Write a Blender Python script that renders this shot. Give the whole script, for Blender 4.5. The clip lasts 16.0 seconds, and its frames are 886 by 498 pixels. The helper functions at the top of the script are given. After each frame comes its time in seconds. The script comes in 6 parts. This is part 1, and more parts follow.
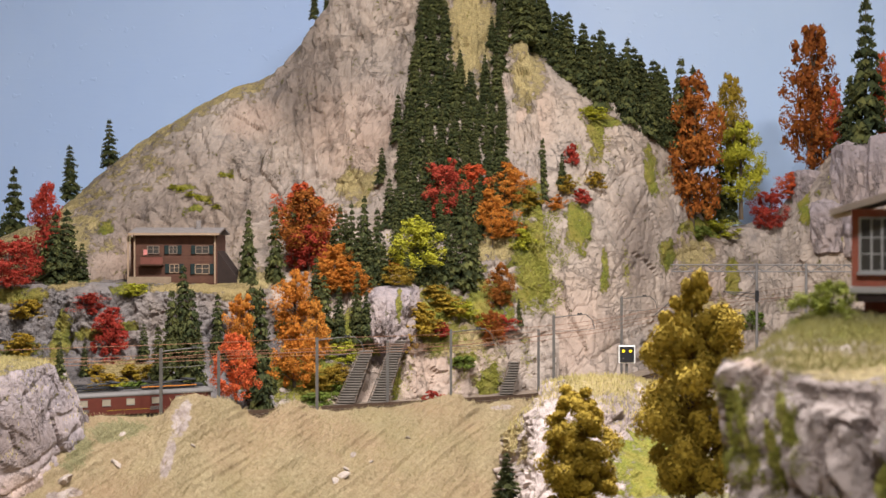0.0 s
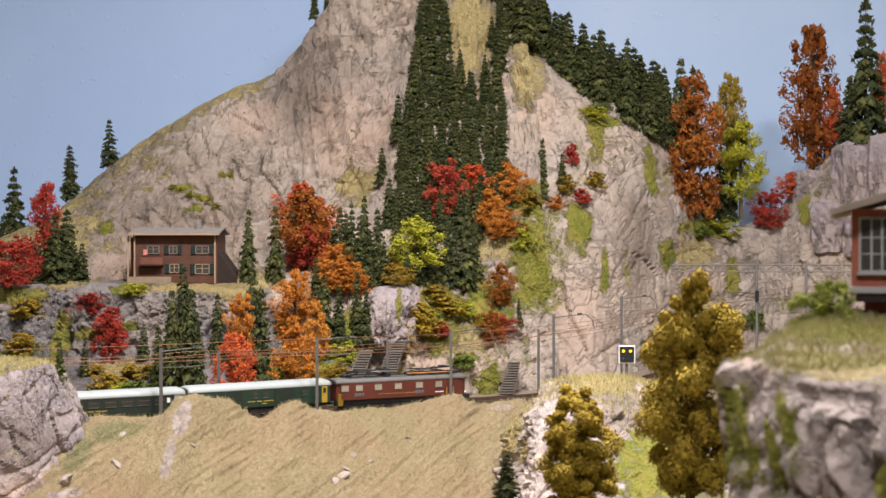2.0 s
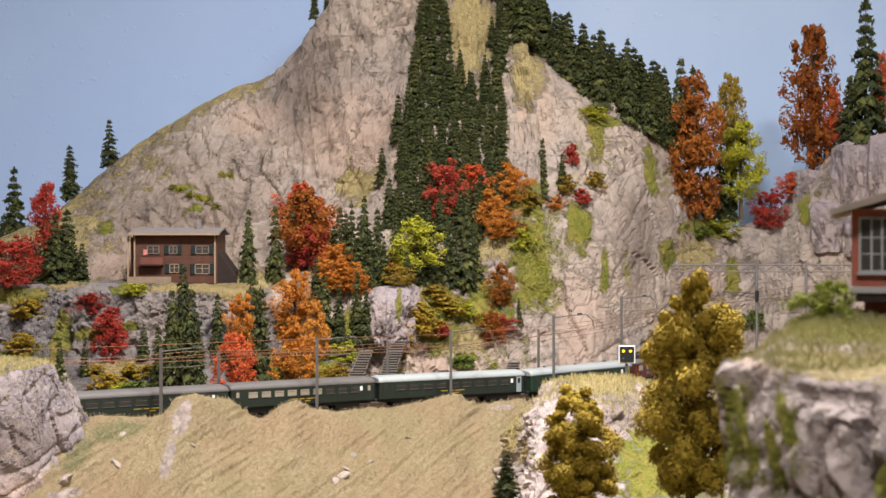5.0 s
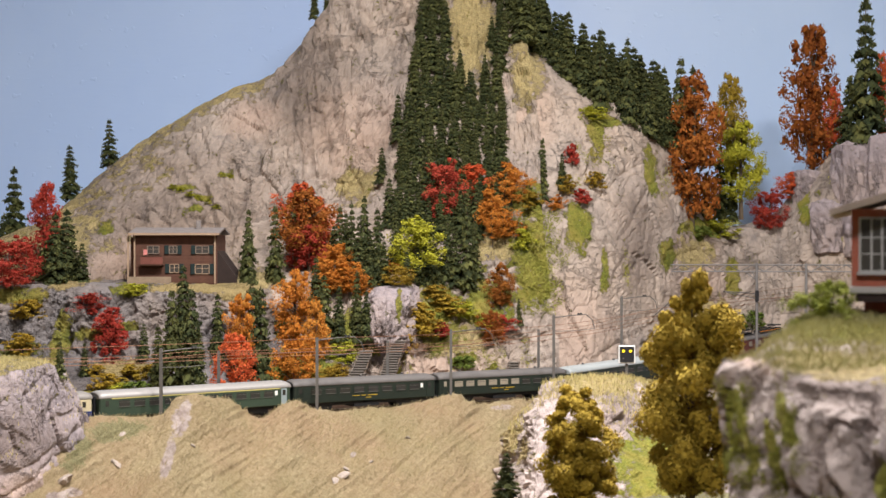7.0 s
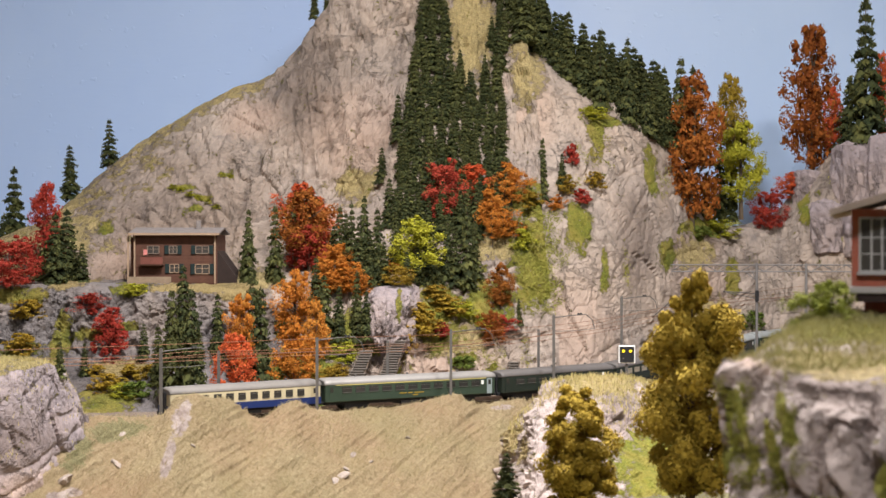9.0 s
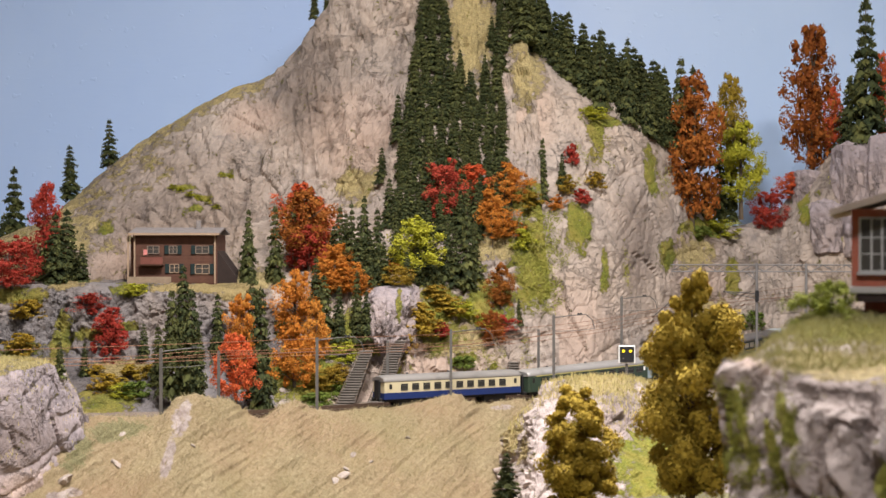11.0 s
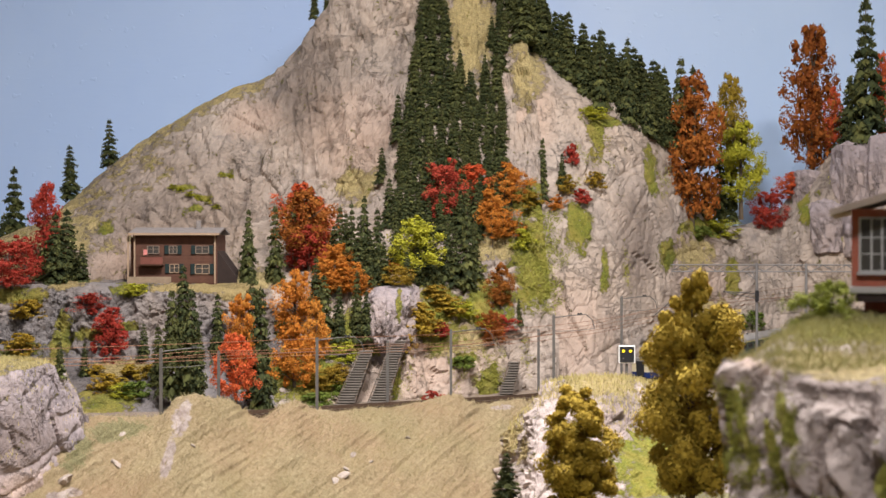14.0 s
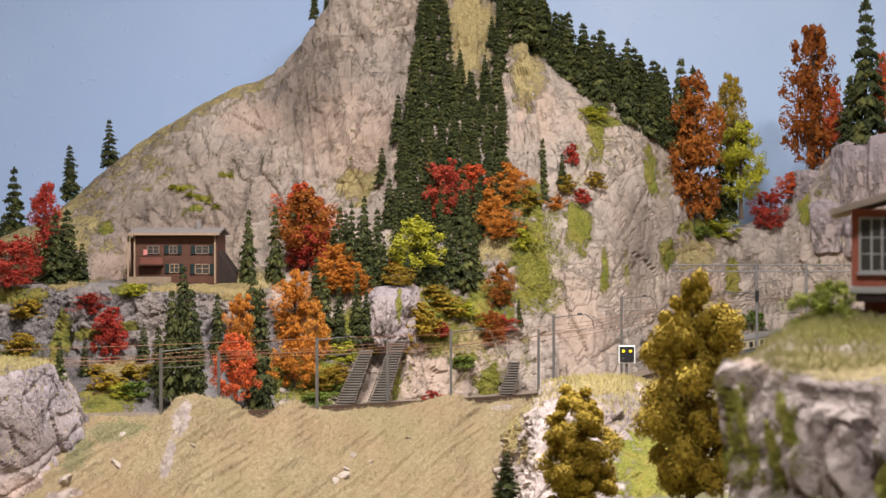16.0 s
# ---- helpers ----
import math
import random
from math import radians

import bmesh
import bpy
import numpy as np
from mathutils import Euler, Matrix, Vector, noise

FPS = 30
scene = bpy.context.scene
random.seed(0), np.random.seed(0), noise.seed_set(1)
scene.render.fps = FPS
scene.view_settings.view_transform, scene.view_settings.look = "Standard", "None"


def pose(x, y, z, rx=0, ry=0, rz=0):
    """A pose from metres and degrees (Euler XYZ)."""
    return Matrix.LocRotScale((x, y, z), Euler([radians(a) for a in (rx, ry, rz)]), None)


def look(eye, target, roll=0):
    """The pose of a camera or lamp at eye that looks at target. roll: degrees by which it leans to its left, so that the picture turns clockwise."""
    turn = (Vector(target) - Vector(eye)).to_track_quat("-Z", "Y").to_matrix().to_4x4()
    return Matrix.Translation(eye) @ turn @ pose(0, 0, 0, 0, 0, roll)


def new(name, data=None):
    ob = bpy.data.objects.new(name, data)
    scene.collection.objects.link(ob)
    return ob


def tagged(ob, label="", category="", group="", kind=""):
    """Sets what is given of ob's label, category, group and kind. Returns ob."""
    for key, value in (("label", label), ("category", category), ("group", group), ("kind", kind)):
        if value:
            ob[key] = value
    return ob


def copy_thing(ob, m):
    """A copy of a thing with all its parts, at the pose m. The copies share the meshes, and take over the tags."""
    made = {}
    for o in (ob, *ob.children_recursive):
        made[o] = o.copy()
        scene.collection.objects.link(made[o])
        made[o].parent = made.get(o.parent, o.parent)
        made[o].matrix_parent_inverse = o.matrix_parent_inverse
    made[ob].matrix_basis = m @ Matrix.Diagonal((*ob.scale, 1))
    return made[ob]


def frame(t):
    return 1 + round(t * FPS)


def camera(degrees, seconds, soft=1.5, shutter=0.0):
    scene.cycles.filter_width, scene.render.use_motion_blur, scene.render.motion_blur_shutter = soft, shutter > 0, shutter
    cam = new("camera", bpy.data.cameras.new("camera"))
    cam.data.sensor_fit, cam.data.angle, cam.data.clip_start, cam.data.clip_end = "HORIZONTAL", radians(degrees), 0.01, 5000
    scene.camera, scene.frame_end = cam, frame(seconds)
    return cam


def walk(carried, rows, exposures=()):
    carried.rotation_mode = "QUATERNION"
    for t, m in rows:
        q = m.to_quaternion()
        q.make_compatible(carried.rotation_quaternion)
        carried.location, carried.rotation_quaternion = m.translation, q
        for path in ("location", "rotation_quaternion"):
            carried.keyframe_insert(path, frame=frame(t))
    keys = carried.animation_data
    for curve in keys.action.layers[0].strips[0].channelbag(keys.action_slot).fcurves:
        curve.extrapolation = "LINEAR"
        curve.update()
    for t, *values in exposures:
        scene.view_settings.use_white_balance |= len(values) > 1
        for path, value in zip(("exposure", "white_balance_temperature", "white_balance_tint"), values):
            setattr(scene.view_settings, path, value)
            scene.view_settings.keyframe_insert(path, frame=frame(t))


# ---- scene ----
# A model railway in a room, metres at the model's own size. z = 1.4 is the lens.
cam = camera(31.28, 16.0, soft=1.5)
EYE = (0.0, 0.0, 1.4)
walk(cam, [(0.0, look(EYE, (0.0, 2.0, 1.4))), (16.0, look(EYE, (0.0, 2.0, 1.4)))], exposures=[(0.0, 0.0), (16.0, 0.0)])
cam.data.dof.use_dof = True
cam.data.dof.focus_distance = 2.35
cam.data.dof.aperture_fstop = 25.0

# ---- light: unseen lamps, assumed on the ceiling of the exhibition room ----
world = bpy.data.worlds.new("room_air")
world.use_nodes = True
world.node_tree.nodes["Background"].inputs[0].default_value = (0.75, 0.85, 1.0, 1)
world.node_tree.nodes["Background"].inputs[1].default_value = 0.01
scene.world = world
# key, right fill and front fill; places and powers chosen by brightness
LAMPS = [(0.02, 1.50, 2.72, 63.0), (0.85, 1.55, 2.72, 28.0), (-0.1, -0.4, 2.72, 28.0)]


# ---- materials ----
def nodes(name, rough=0.85, metal=0.0):
    m = bpy.data.materials.new(name)
    m.use_nodes = True
    b = m.node_tree.nodes["Principled BSDF"]
    b.inputs["Roughness"].default_value = rough
    b.inputs["Metallic"].default_value = metal
    if "Specular IOR Level" in b.inputs:
        b.inputs["Specular IOR Level"].default_value = 0.3
    return m, m.node_tree, b


def add(nt, kind, **values):
    n = nt.nodes.new(kind)
    for k, v in values.items():
        n.inputs[k].default_value = v
    return n


def ramp(nt, source, stops):
    r = nt.nodes.new("ShaderNodeValToRGB")
    e = r.color_ramp.elements
    while len(e) < len(stops):
        e.new(0.5)
    for i, (p, c) in enumerate(stops):
        e[i].position, e[i].color = p, (*c, 1)
    nt.links.new(source, r.inputs[0])
    return r.outputs[0]


def mix(nt, fac, a, b, blend="MIX"):
    n = nt.nodes.new("ShaderNodeMix")
    n.data_type, n.blend_type = "RGBA", blend
    for value, slot in ((fac, 0), (a, 6), (b, 7)):
        if isinstance(value, (int, float)):
            n.inputs[slot].default_value = value
        elif isinstance(value, tuple):
            n.inputs[slot].default_value = (*value, 1)
        else:
            nt.links.new(value, n.inputs[slot])
    return n.outputs[2]


def calc(nt, op, a, b=0.0):
    n = nt.nodes.new("ShaderNodeMath")
    n.operation, n.use_clamp = op, False
    for i, value in enumerate((a, b)):
        if isinstance(value, (int, float)):
            n.inputs[i].default_value = value
        else:
            nt.links.new(value, n.inputs[i])
    return n.outputs[0]


def grain(nt, scale, detail=5.0, rough=0.6, stretch=None, turn=(0, 0, 0), warp=0.0, space="Object"):
    co = nt.nodes.new("ShaderNodeTexCoord").outputs[space]
    if stretch:
        mp = nt.nodes.new("ShaderNodeMapping")
        mp.inputs["Scale"].default_value = stretch
        mp.inputs["Rotation"].default_value = turn
        nt.links.new(co, mp.inputs[0])
        co = mp.outputs[0]
    n = add(nt, "ShaderNodeTexNoise", Scale=scale, Detail=detail, Roughness=rough, Distortion=warp)
    nt.links.new(co, n.inputs["Vector"])
    return n.outputs[0]


def bump(nt, b, height, distance, strength=1.0, before=None):
    n = add(nt, "ShaderNodeBump", Strength=strength, Distance=distance)
    nt.links.new(height, n.inputs["Height"])
    if before:
        nt.links.new(before, n.inputs["Normal"])
    nt.links.new(n.outputs[0], b.inputs["Normal"])
    return n.outputs[0]


def plain(name, colour, rough=0.6, metal=0.0, scale=60.0, vary=0.25, relief=0.0006):
    """Paint, wood or metal with mottling at two sizes and a little wear."""
    m, nt, b = nodes(name, rough, metal)
    dark = tuple(c * (1 - vary) for c in colour)
    light = tuple(min(1, c * (1 + vary)) for c in colour)
    c = ramp(nt, grain(nt, scale), [(0.3, dark), (0.7, light)])
    c = mix(nt, 0.5, c, ramp(nt, grain(nt, scale * 9), [(0.3, dark), (0.7, light)]))
    nt.links.new(c, b.inputs["Base Color"])
    if relief:
        bump(nt, b, grain(nt, scale * 8), relief, 0.4)
    return m


def terrain_material(name, lights, darks, green, dry):
    """Cast plaster rock in grey, ochre and pink washes; masks bring moss, dry grass, pink and a dimming grey."""
    m, nt, b = nodes(name, 0.92)
    big = grain(nt, 4.0, 5, 0.6)
    streak = grain(nt, 8.0, 7, 0.62, (2.6, 2.6, 0.8), (0.2, 0.6, 0.3), 0.6)
    fine = grain(nt, 110.0, 5, 0.7)
    c = ramp(nt, streak, [(0.26, darks), (0.44, tuple(v * 0.86 for v in lights)), (0.60, lights), (0.78, tuple(min(1, v * 1.22) for v in lights))])
    c = mix(nt, ramp(nt, big, [(0.46, (0, 0, 0)), (0.66, (0.62, 0.62, 0.62))]), c, mix(nt, 0.65, c, (0.36, 0.265, 0.19)))
    c = mix(nt, ramp(nt, grain(nt, 3.1, 4, 0.6, (1.4, 1.4, 0.7), (0.4, 0.2, 0.9)), [(0.50, (0, 0, 0)), (0.66, (0.6, 0.6, 0.6))]), c, mix(nt, 1.0, c, (0.70, 0.71, 0.74), "MULTIPLY"))
    c = mix(nt, 0.55, c, ramp(nt, fine, [(0.25, (0.42, 0.40, 0.39)), (0.5, (0.78, 0.78, 0.78)), (0.8, (1.0, 0.98, 0.95))]), "MULTIPLY")
    c = mix(nt, 1.0, c, (1.28, 1.28, 1.28), "MULTIPLY")
    # cracks: thin wandering lines, steep ones and bedding joints, their shadow in the colour
    steep = grain(nt, 7.0, 7, 0.62, (3.0, 2.0, 1.0), (0.1, 0.55, 0.2), 0.3)
    joint = grain(nt, 6.0, 7, 0.62, (1.0, 1.5, 3.2), (0.0, 0.35, 0.1), 0.3)
    crack = ramp(nt, calc(nt, "ABSOLUTE", calc(nt, "SUBTRACT", steep, 0.5)), [(0.0, (1, 1, 1)), (0.012, (0, 0, 0))])
    bed = ramp(nt, calc(nt, "ABSOLUTE", calc(nt, "SUBTRACT", joint, 0.48)), [(0.0, (0.9, 0.9, 0.9)), (0.010, (0, 0, 0))])
    crack = mix(nt, 1.0, crack, bed, "LIGHTEN")
    crack = mix(nt, 1.0, crack, ramp(nt, grain(nt, 9.0), [(0.49, (0, 0, 0)), (0.63, (1, 1, 1))]), "MULTIPLY")
    c = mix(nt, calc(nt, "MULTIPLY", crack, 0.45), c, tuple(v * 0.55 for v in darks))
    # raised plaster lips beside the cracks, with their highlight painted in pale
    lit_lip = ramp(nt, calc(nt, "ABSOLUTE", calc(nt, "SUBTRACT", steep, 0.522)), [(0.0, (0.45, 0.45, 0.45)), (0.016, (0, 0, 0))])
    lit_lip = mix(nt, 1.0, lit_lip, ramp(nt, calc(nt, "ABSOLUTE", calc(nt, "SUBTRACT", joint, 0.505)), [(0.0, (0.40, 0.40, 0.40)), (0.012, (0, 0, 0))]), "LIGHTEN")
    lit_lip = mix(nt, 1.0, lit_lip, ramp(nt, grain(nt, 11.0, 3), [(0.42, (0, 0, 0)), (0.58, (1, 1, 1))]), "MULTIPLY")
    c = mix(nt, lit_lip, c, tuple(min(1, v * 1.55) for v in lights))
    masks = nt.nodes.new("ShaderNodeVertexColor")
    masks.layer_name = "cover"
    sep = nt.nodes.new("ShaderNodeSeparateColor")
    nt.links.new(masks.outputs[0], sep.inputs[0])
    edge = grain(nt, 38.0, 8, 0.8)
    edge = calc(nt, "MULTIPLY", calc(nt, "SUBTRACT", edge, 0.5), 3.6)

    def mask(channel):
        v = calc(nt, "ADD", channel, edge)
        return ramp(nt, v, [(0.40, (0, 0, 0)), (0.55, (1, 1, 1))])

    # grey patches darken the rock; on the mountain they also carry weaker light
    grey_dim = ramp(nt, calc(nt, "ADD", calc(nt, "MULTIPLY", masks.outputs[1], 0.7), calc(nt, "MULTIPLY", edge, 0.22)), [(0.08, (0, 0, 0)), (0.66, (0.72, 0.72, 0.72))])
    c = mix(nt, grey_dim, c, mix(nt, 1.0, c, (0.46, 0.43, 0.42), "MULTIPLY"))
    c = mix(nt, calc(nt, "MULTIPLY", sep.outputs[2], 0.5), c, (0.46, 0.32, 0.245))
    tuft = grain(nt, 260.0, 4, 0.8)
    d = ramp(nt, tuft, [(0.25, tuple(v * 0.5 for v in dry)), (0.5, dry), (0.75, tuple(min(1, v * 1.35) for v in dry))])
    g = ramp(nt, tuft, [(0.25, tuple(v * 0.4 for v in green)), (0.5, green), (0.75, (green[0] * 1.9, green[1] * 1.5, green[2] * 1.2))])
    g = mix(nt, ramp(nt, grain(nt, 24.0), [(0.4, (0, 0, 0)), (0.65, (0.8, 0.8, 0.8))]), g, (0.36, 0.29, 0.07))
    md, mg = mask(sep.outputs[1]), mask(sep.outputs[0])
    c = mix(nt, md, c, d)
    c = mix(nt, mg, c, g)
    nt.links.new(c, b.inputs["Base Color"])
    n1 = bump(nt, b, calc(nt, "SUBTRACT", calc(nt, "ADD", streak, calc(nt, "MULTIPLY", fine, 0.4)), calc(nt, "SUBTRACT", calc(nt, "MULTIPLY", crack, 0.5), lit_lip)), 0.009, 0.8)
    soft = calc(nt, "MULTIPLY", calc(nt, "ADD", mg, md), tuft)
    bump(nt, b, soft, 0.006, 0.9, n1)
    return m


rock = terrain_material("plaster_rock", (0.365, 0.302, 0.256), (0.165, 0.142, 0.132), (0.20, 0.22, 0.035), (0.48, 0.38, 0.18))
# slab_rock: grey stone, darkened further for the weaker light on the left
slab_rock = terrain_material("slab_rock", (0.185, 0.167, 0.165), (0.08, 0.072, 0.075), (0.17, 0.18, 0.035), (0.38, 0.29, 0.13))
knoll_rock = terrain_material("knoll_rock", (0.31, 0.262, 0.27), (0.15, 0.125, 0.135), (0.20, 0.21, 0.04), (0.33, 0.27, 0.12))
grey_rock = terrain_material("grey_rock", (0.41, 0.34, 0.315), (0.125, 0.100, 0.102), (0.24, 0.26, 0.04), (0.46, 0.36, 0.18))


# ---- helpers for meshes ----
def mesh_object(name, verts, faces, material, parent=None, smooth=False):
    me = bpy.data.meshes.new(name)
    me.from_pydata([tuple(v) for v in verts], [], faces)
    me.materials.append(material)
    if smooth:
        me.polygons.foreach_set("use_smooth", [True] * len(me.polygons))
    ob = new(name, me)
    if parent:
        ob.parent = parent
    return ob


def part(name, bm, material, parent=None, label=""):
    me = bpy.data.meshes.new(name)
    bm.to_mesh(me)
    bm.free()
    me.materials.append(material)
    ob = new(name, me)
    ob.parent = parent
    return tagged(ob, label)


def box(bm, x0, x1, y0, y1, z0, z1, bevel=0.0):
    g = bmesh.ops.create_cube(bm, size=1)
    for v in g["verts"]:
        v.co = Vector((x0 + (v.co.x + 0.5) * (x1 - x0), y0 + (v.co.y + 0.5) * (y1 - y0), z0 + (v.co.z + 0.5) * (z1 - z0)))
    if bevel:
        edges = list({e for v in g["verts"] for e in v.link_edges})
        bmesh.ops.bevel(bm, geom=edges, offset=bevel, segments=1, affect="EDGES")
    return bm


def boxes(*rows, bevel=0.0):
    bm = bmesh.new()
    for r in rows:
        box(bm, *r, bevel=bevel)
    return bm


def spline(points, n):
    """Catmull-Rom through the points, n steps to a span."""
    p = np.array(points, float)
    q = np.concatenate([2 * p[:1] - p[1:2], p, 2 * p[-1:] - p[-2:-1]])
    out = []
    for i in range(1, len(q) - 2):
        a, b, c, d = q[i - 1], q[i], q[i + 1], q[i + 2]
        for k in range(n):
            u = k / n
            out.append(0.5 * (2 * b + (c - a) * u + (2 * a - 5 * b + 4 * c - d) * u * u + (3 * b - a - 3 * c + d) * u ** 3))
    out.append(p[-1])
    return np.array(out)


def crag(p, seed, size, upright=0.8):
    """Broken rock: tilted facets of two sizes, upright ribs and a fine roughness."""
    q = Vector((p[0] + seed, p[1] + seed * 0.7, p[2]))
    total = 0.0
    for k, w in ((1.0, 1.0), (2.4, 0.48), (5.4, 0.22)):
        s = Vector((q.x * 1.25, q.y, q.z * upright)) * (k / size)
        s += noise.noise_vector(s * 1.3) * 0.35
        d, cells = noise.voronoi(s)
        c = cells[0]
        tilt = noise.noise_vector(c * 7.3)
        total += w * ((s - c).dot(tilt) * 0.9 + noise.noise(c * 3.1) * 0.55)
        total -= w * 0.20 * max(0.0, 0.12 - (d[1] - d[0])) / 0.12
    total += 0.17 * noise.fractal(Vector((q.x * 2.6 + q.z, q.y * 2.6, q.z * upright)) * (1.6 / size), 1.0, 2.0, 4)
    # knife strokes in the plaster: sharp ribs, steep ones and slanting ones
    f = 0.105 / size
    w = noise.noise_vector(q * (5.0 * f)) * (0.05 / f)
    steep = 1.0 - min(1.0, abs(noise.noise(Vector(((q.x + 0.30 * q.z + w.x) * 21.0, (q.z - 0.3 * q.x) * 5.0, q.y * 3.0)) * f)) * 3.0)
    slant = 1.0 - min(1.0, abs(noise.noise(Vector(((q.z - 0.55 * q.x + w.y) * 22.0, (q.x + 0.5 * q.z) * 6.0, q.y * 3.0 + 9.0)) * f)) * 3.0)
    where = noise.noise(q * (7.0 * f))
    total += 0.31 * (steep ** 2 * (where > -0.12) - slant ** 2 * (where < 0.16))
    return total


LAND = []


def land(name, columns, nu, nv, material, relief, size, seed, label, green=(), dry=(), pink=(), flat_dry=0.0, fine=0.0, drift=0.0, grey=(), upright=0.8):
    """A sheet of scenery lofted through its columns, roughened into rock. green, dry and pink: (x, z, rx, rz) patches."""
    sheet = np.array([spline(c, nv) for c in columns])
    sheet = np.swapaxes(np.array([spline(sheet[:, j], nu) for j in range(sheet.shape[1])]), 0, 1)
    du, dv = np.gradient(sheet, axis=0), np.gradient(sheet, axis=1)
    nrm = np.cross(du, dv)
    nrm /= np.linalg.norm(nrm, axis=2, keepdims=True) + 1e-9
    a, b = sheet.shape[:2]
    verts, cover = [], []
    for i in range(a):
        for j in range(b):
            p, n = sheet[i, j], nrm[i, j]
            up = max(0.0, n[2])
            k = relief * (1.0 - 0.75 * max(0.0, min(1.0, (up - 0.55) / 0.3)))
            h = k * crag(p, seed, size, upright)
            if fine:
                h += fine * noise.fractal(Vector(p) * 30.0, 1.0, 2.0, 4)
            if drift:
                q = Vector(((p[0] - p[2] * 0.8 - p[1] * 0.3) * 62.0, p[1] * 7.0, p[2] * 6.0))
                h += drift * (1.0 - abs(noise.noise(q)) * 2.2 + 0.5 * noise.noise(q * 2.3))
            verts.append(p + n * h)
            masks = []
            for patches in (green, dry, pink, grey):
                v = 0.0
                for x, z, rx, rz in patches:
                    v = max(v, 0.95 - ((p[0] - x) / rx) ** 2 * 0.75 - ((p[2] - z) / rz) ** 2 * 0.75)
                masks.append(max(0.0, min(1.0, v)))
            masks[1] = max(masks[1], flat_dry * max(0.0, min(1.0, (up - 0.66) / 0.16)))
            cover.append(tuple(masks))
    faces = [(i * b + j, (i + 1) * b + j, (i + 1) * b + j + 1, i * b + j + 1) for i in range(a - 1) for j in range(b - 1)]
    # skirts down to the baseboard
    for rim in ([i * b for i in range(a)], [j for j in range(b)][::-1], [i * b + b - 1 for i in range(a)][::-1], [(a - 1) * b + j for j in range(b)]):
        low = len(verts)
        for k in rim:
            verts.append(np.array((verts[k][0], verts[k][1], 0.819)))
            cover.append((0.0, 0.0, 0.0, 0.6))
        faces += [(rim[k], low + k, low + k + 1, rim[k + 1]) for k in range(len(rim) - 1)]
    ob = mesh_object(name, verts, faces, material)
    layer = ob.data.color_attributes.new("cover", "FLOAT_COLOR", "POINT")
    layer.data.foreach_set("color", np.array(cover, dtype=np.float32).ravel())
    LAND.append(ob)
    return tagged(ob, label, name.replace("_", " "), kind="structure")


# ---- assumed room, out of view, and baseboard ----
def sky_material():
    m, nt, b = nodes("painted_sky", 0.45)
    z = nt.nodes.new("ShaderNodeTexCoord").outputs["Object"]
    sx = nt.nodes.new("ShaderNodeSeparateXYZ")
    nt.links.new(z, sx.inputs[0])
    # ramp carries the board's uneven lighting, with the glare right of centre
    c = ramp(nt, calc(nt, "ADD", calc(nt, "MULTIPLY", sx.outputs[0], 0.42), 0.5), [(0.2, (0.48, 0.65, 0.98)), (0.55, (0.46, 0.61, 0.91)), (0.66, (0.55, 0.69, 0.93)), (0.8, (0.47, 0.62, 0.86))])
    c = mix(nt, 0.25, c, ramp(nt, grain(nt, 3.0), [(0.3, (0.34, 0.48, 0.80)), (0.7, (0.52, 0.66, 0.90))]))
    nt.links.new(c, b.inputs["Base Color"])
    brush = grain(nt, 30.0, 6, 0.6, (0.5, 1, 4))
    specks = ramp(nt, grain(nt, 55.0, 1), [(0.70, (0, 0, 0)), (0.76, (1, 1, 1))])
    bump(nt, b, calc(nt, "ADD", calc(nt, "MULTIPLY", brush, 0.35), specks), 0.0012, 0.4)
    return m


sky_paint = sky_material()
# walls, ceiling and floor are assumed; wall tone is lowered to bounce less light
wall_paint = plain("wall_paint", (0.40, 0.385, 0.36), 0.8, scale=3.0, vary=0.08)
ceiling_paint = plain("ceiling_paint", (0.78, 0.77, 0.74), 0.85, scale=3.0, vary=0.05)
floor_stuff = plain("floor_linoleum", (0.23, 0.21, 0.19), 0.5, scale=6.0, vary=0.2)
board = plain("plywood", (0.42, 0.30, 0.18), 0.7, scale=12.0, vary=0.2)
tagged(part("floor", boxes((-4.2, 4.2, -3.2, 4.2, -0.1, 0.0)), floor_stuff), "grey-brown linoleum floor of the exhibition room", "floor", kind="structure")
tagged(part("ceiling", boxes((-4.2, 4.2, -3.2, 4.2, 2.8, 2.9)), ceiling_paint), "off-white ceiling of the assumed room, unseen", "ceiling", kind="structure")
tagged(part("wall_south", boxes((-4.2, 4.2, -3.2, -3.1, 0.0, 2.8)), wall_paint), "plain wall of the assumed room, unseen", "wall", kind="structure")
tagged(part("wall_west", boxes((-4.2, -4.1, -3.1, 4.1, 0.0, 2.8)), wall_paint), "plain wall of the assumed room, unseen", "wall", kind="structure")
tagged(part("wall_east", boxes((4.1, 4.2, -3.1, 4.1, 0.0, 2.8)), wall_paint), "plain wall of the assumed room, unseen", "wall", kind="structure")
tagged(part("wall_north", boxes((-4.1, 4.1, 4.1, 4.2, 0.0, 2.8)), wall_paint), "plain wall of the assumed room, unseen", "wall", kind="structure")


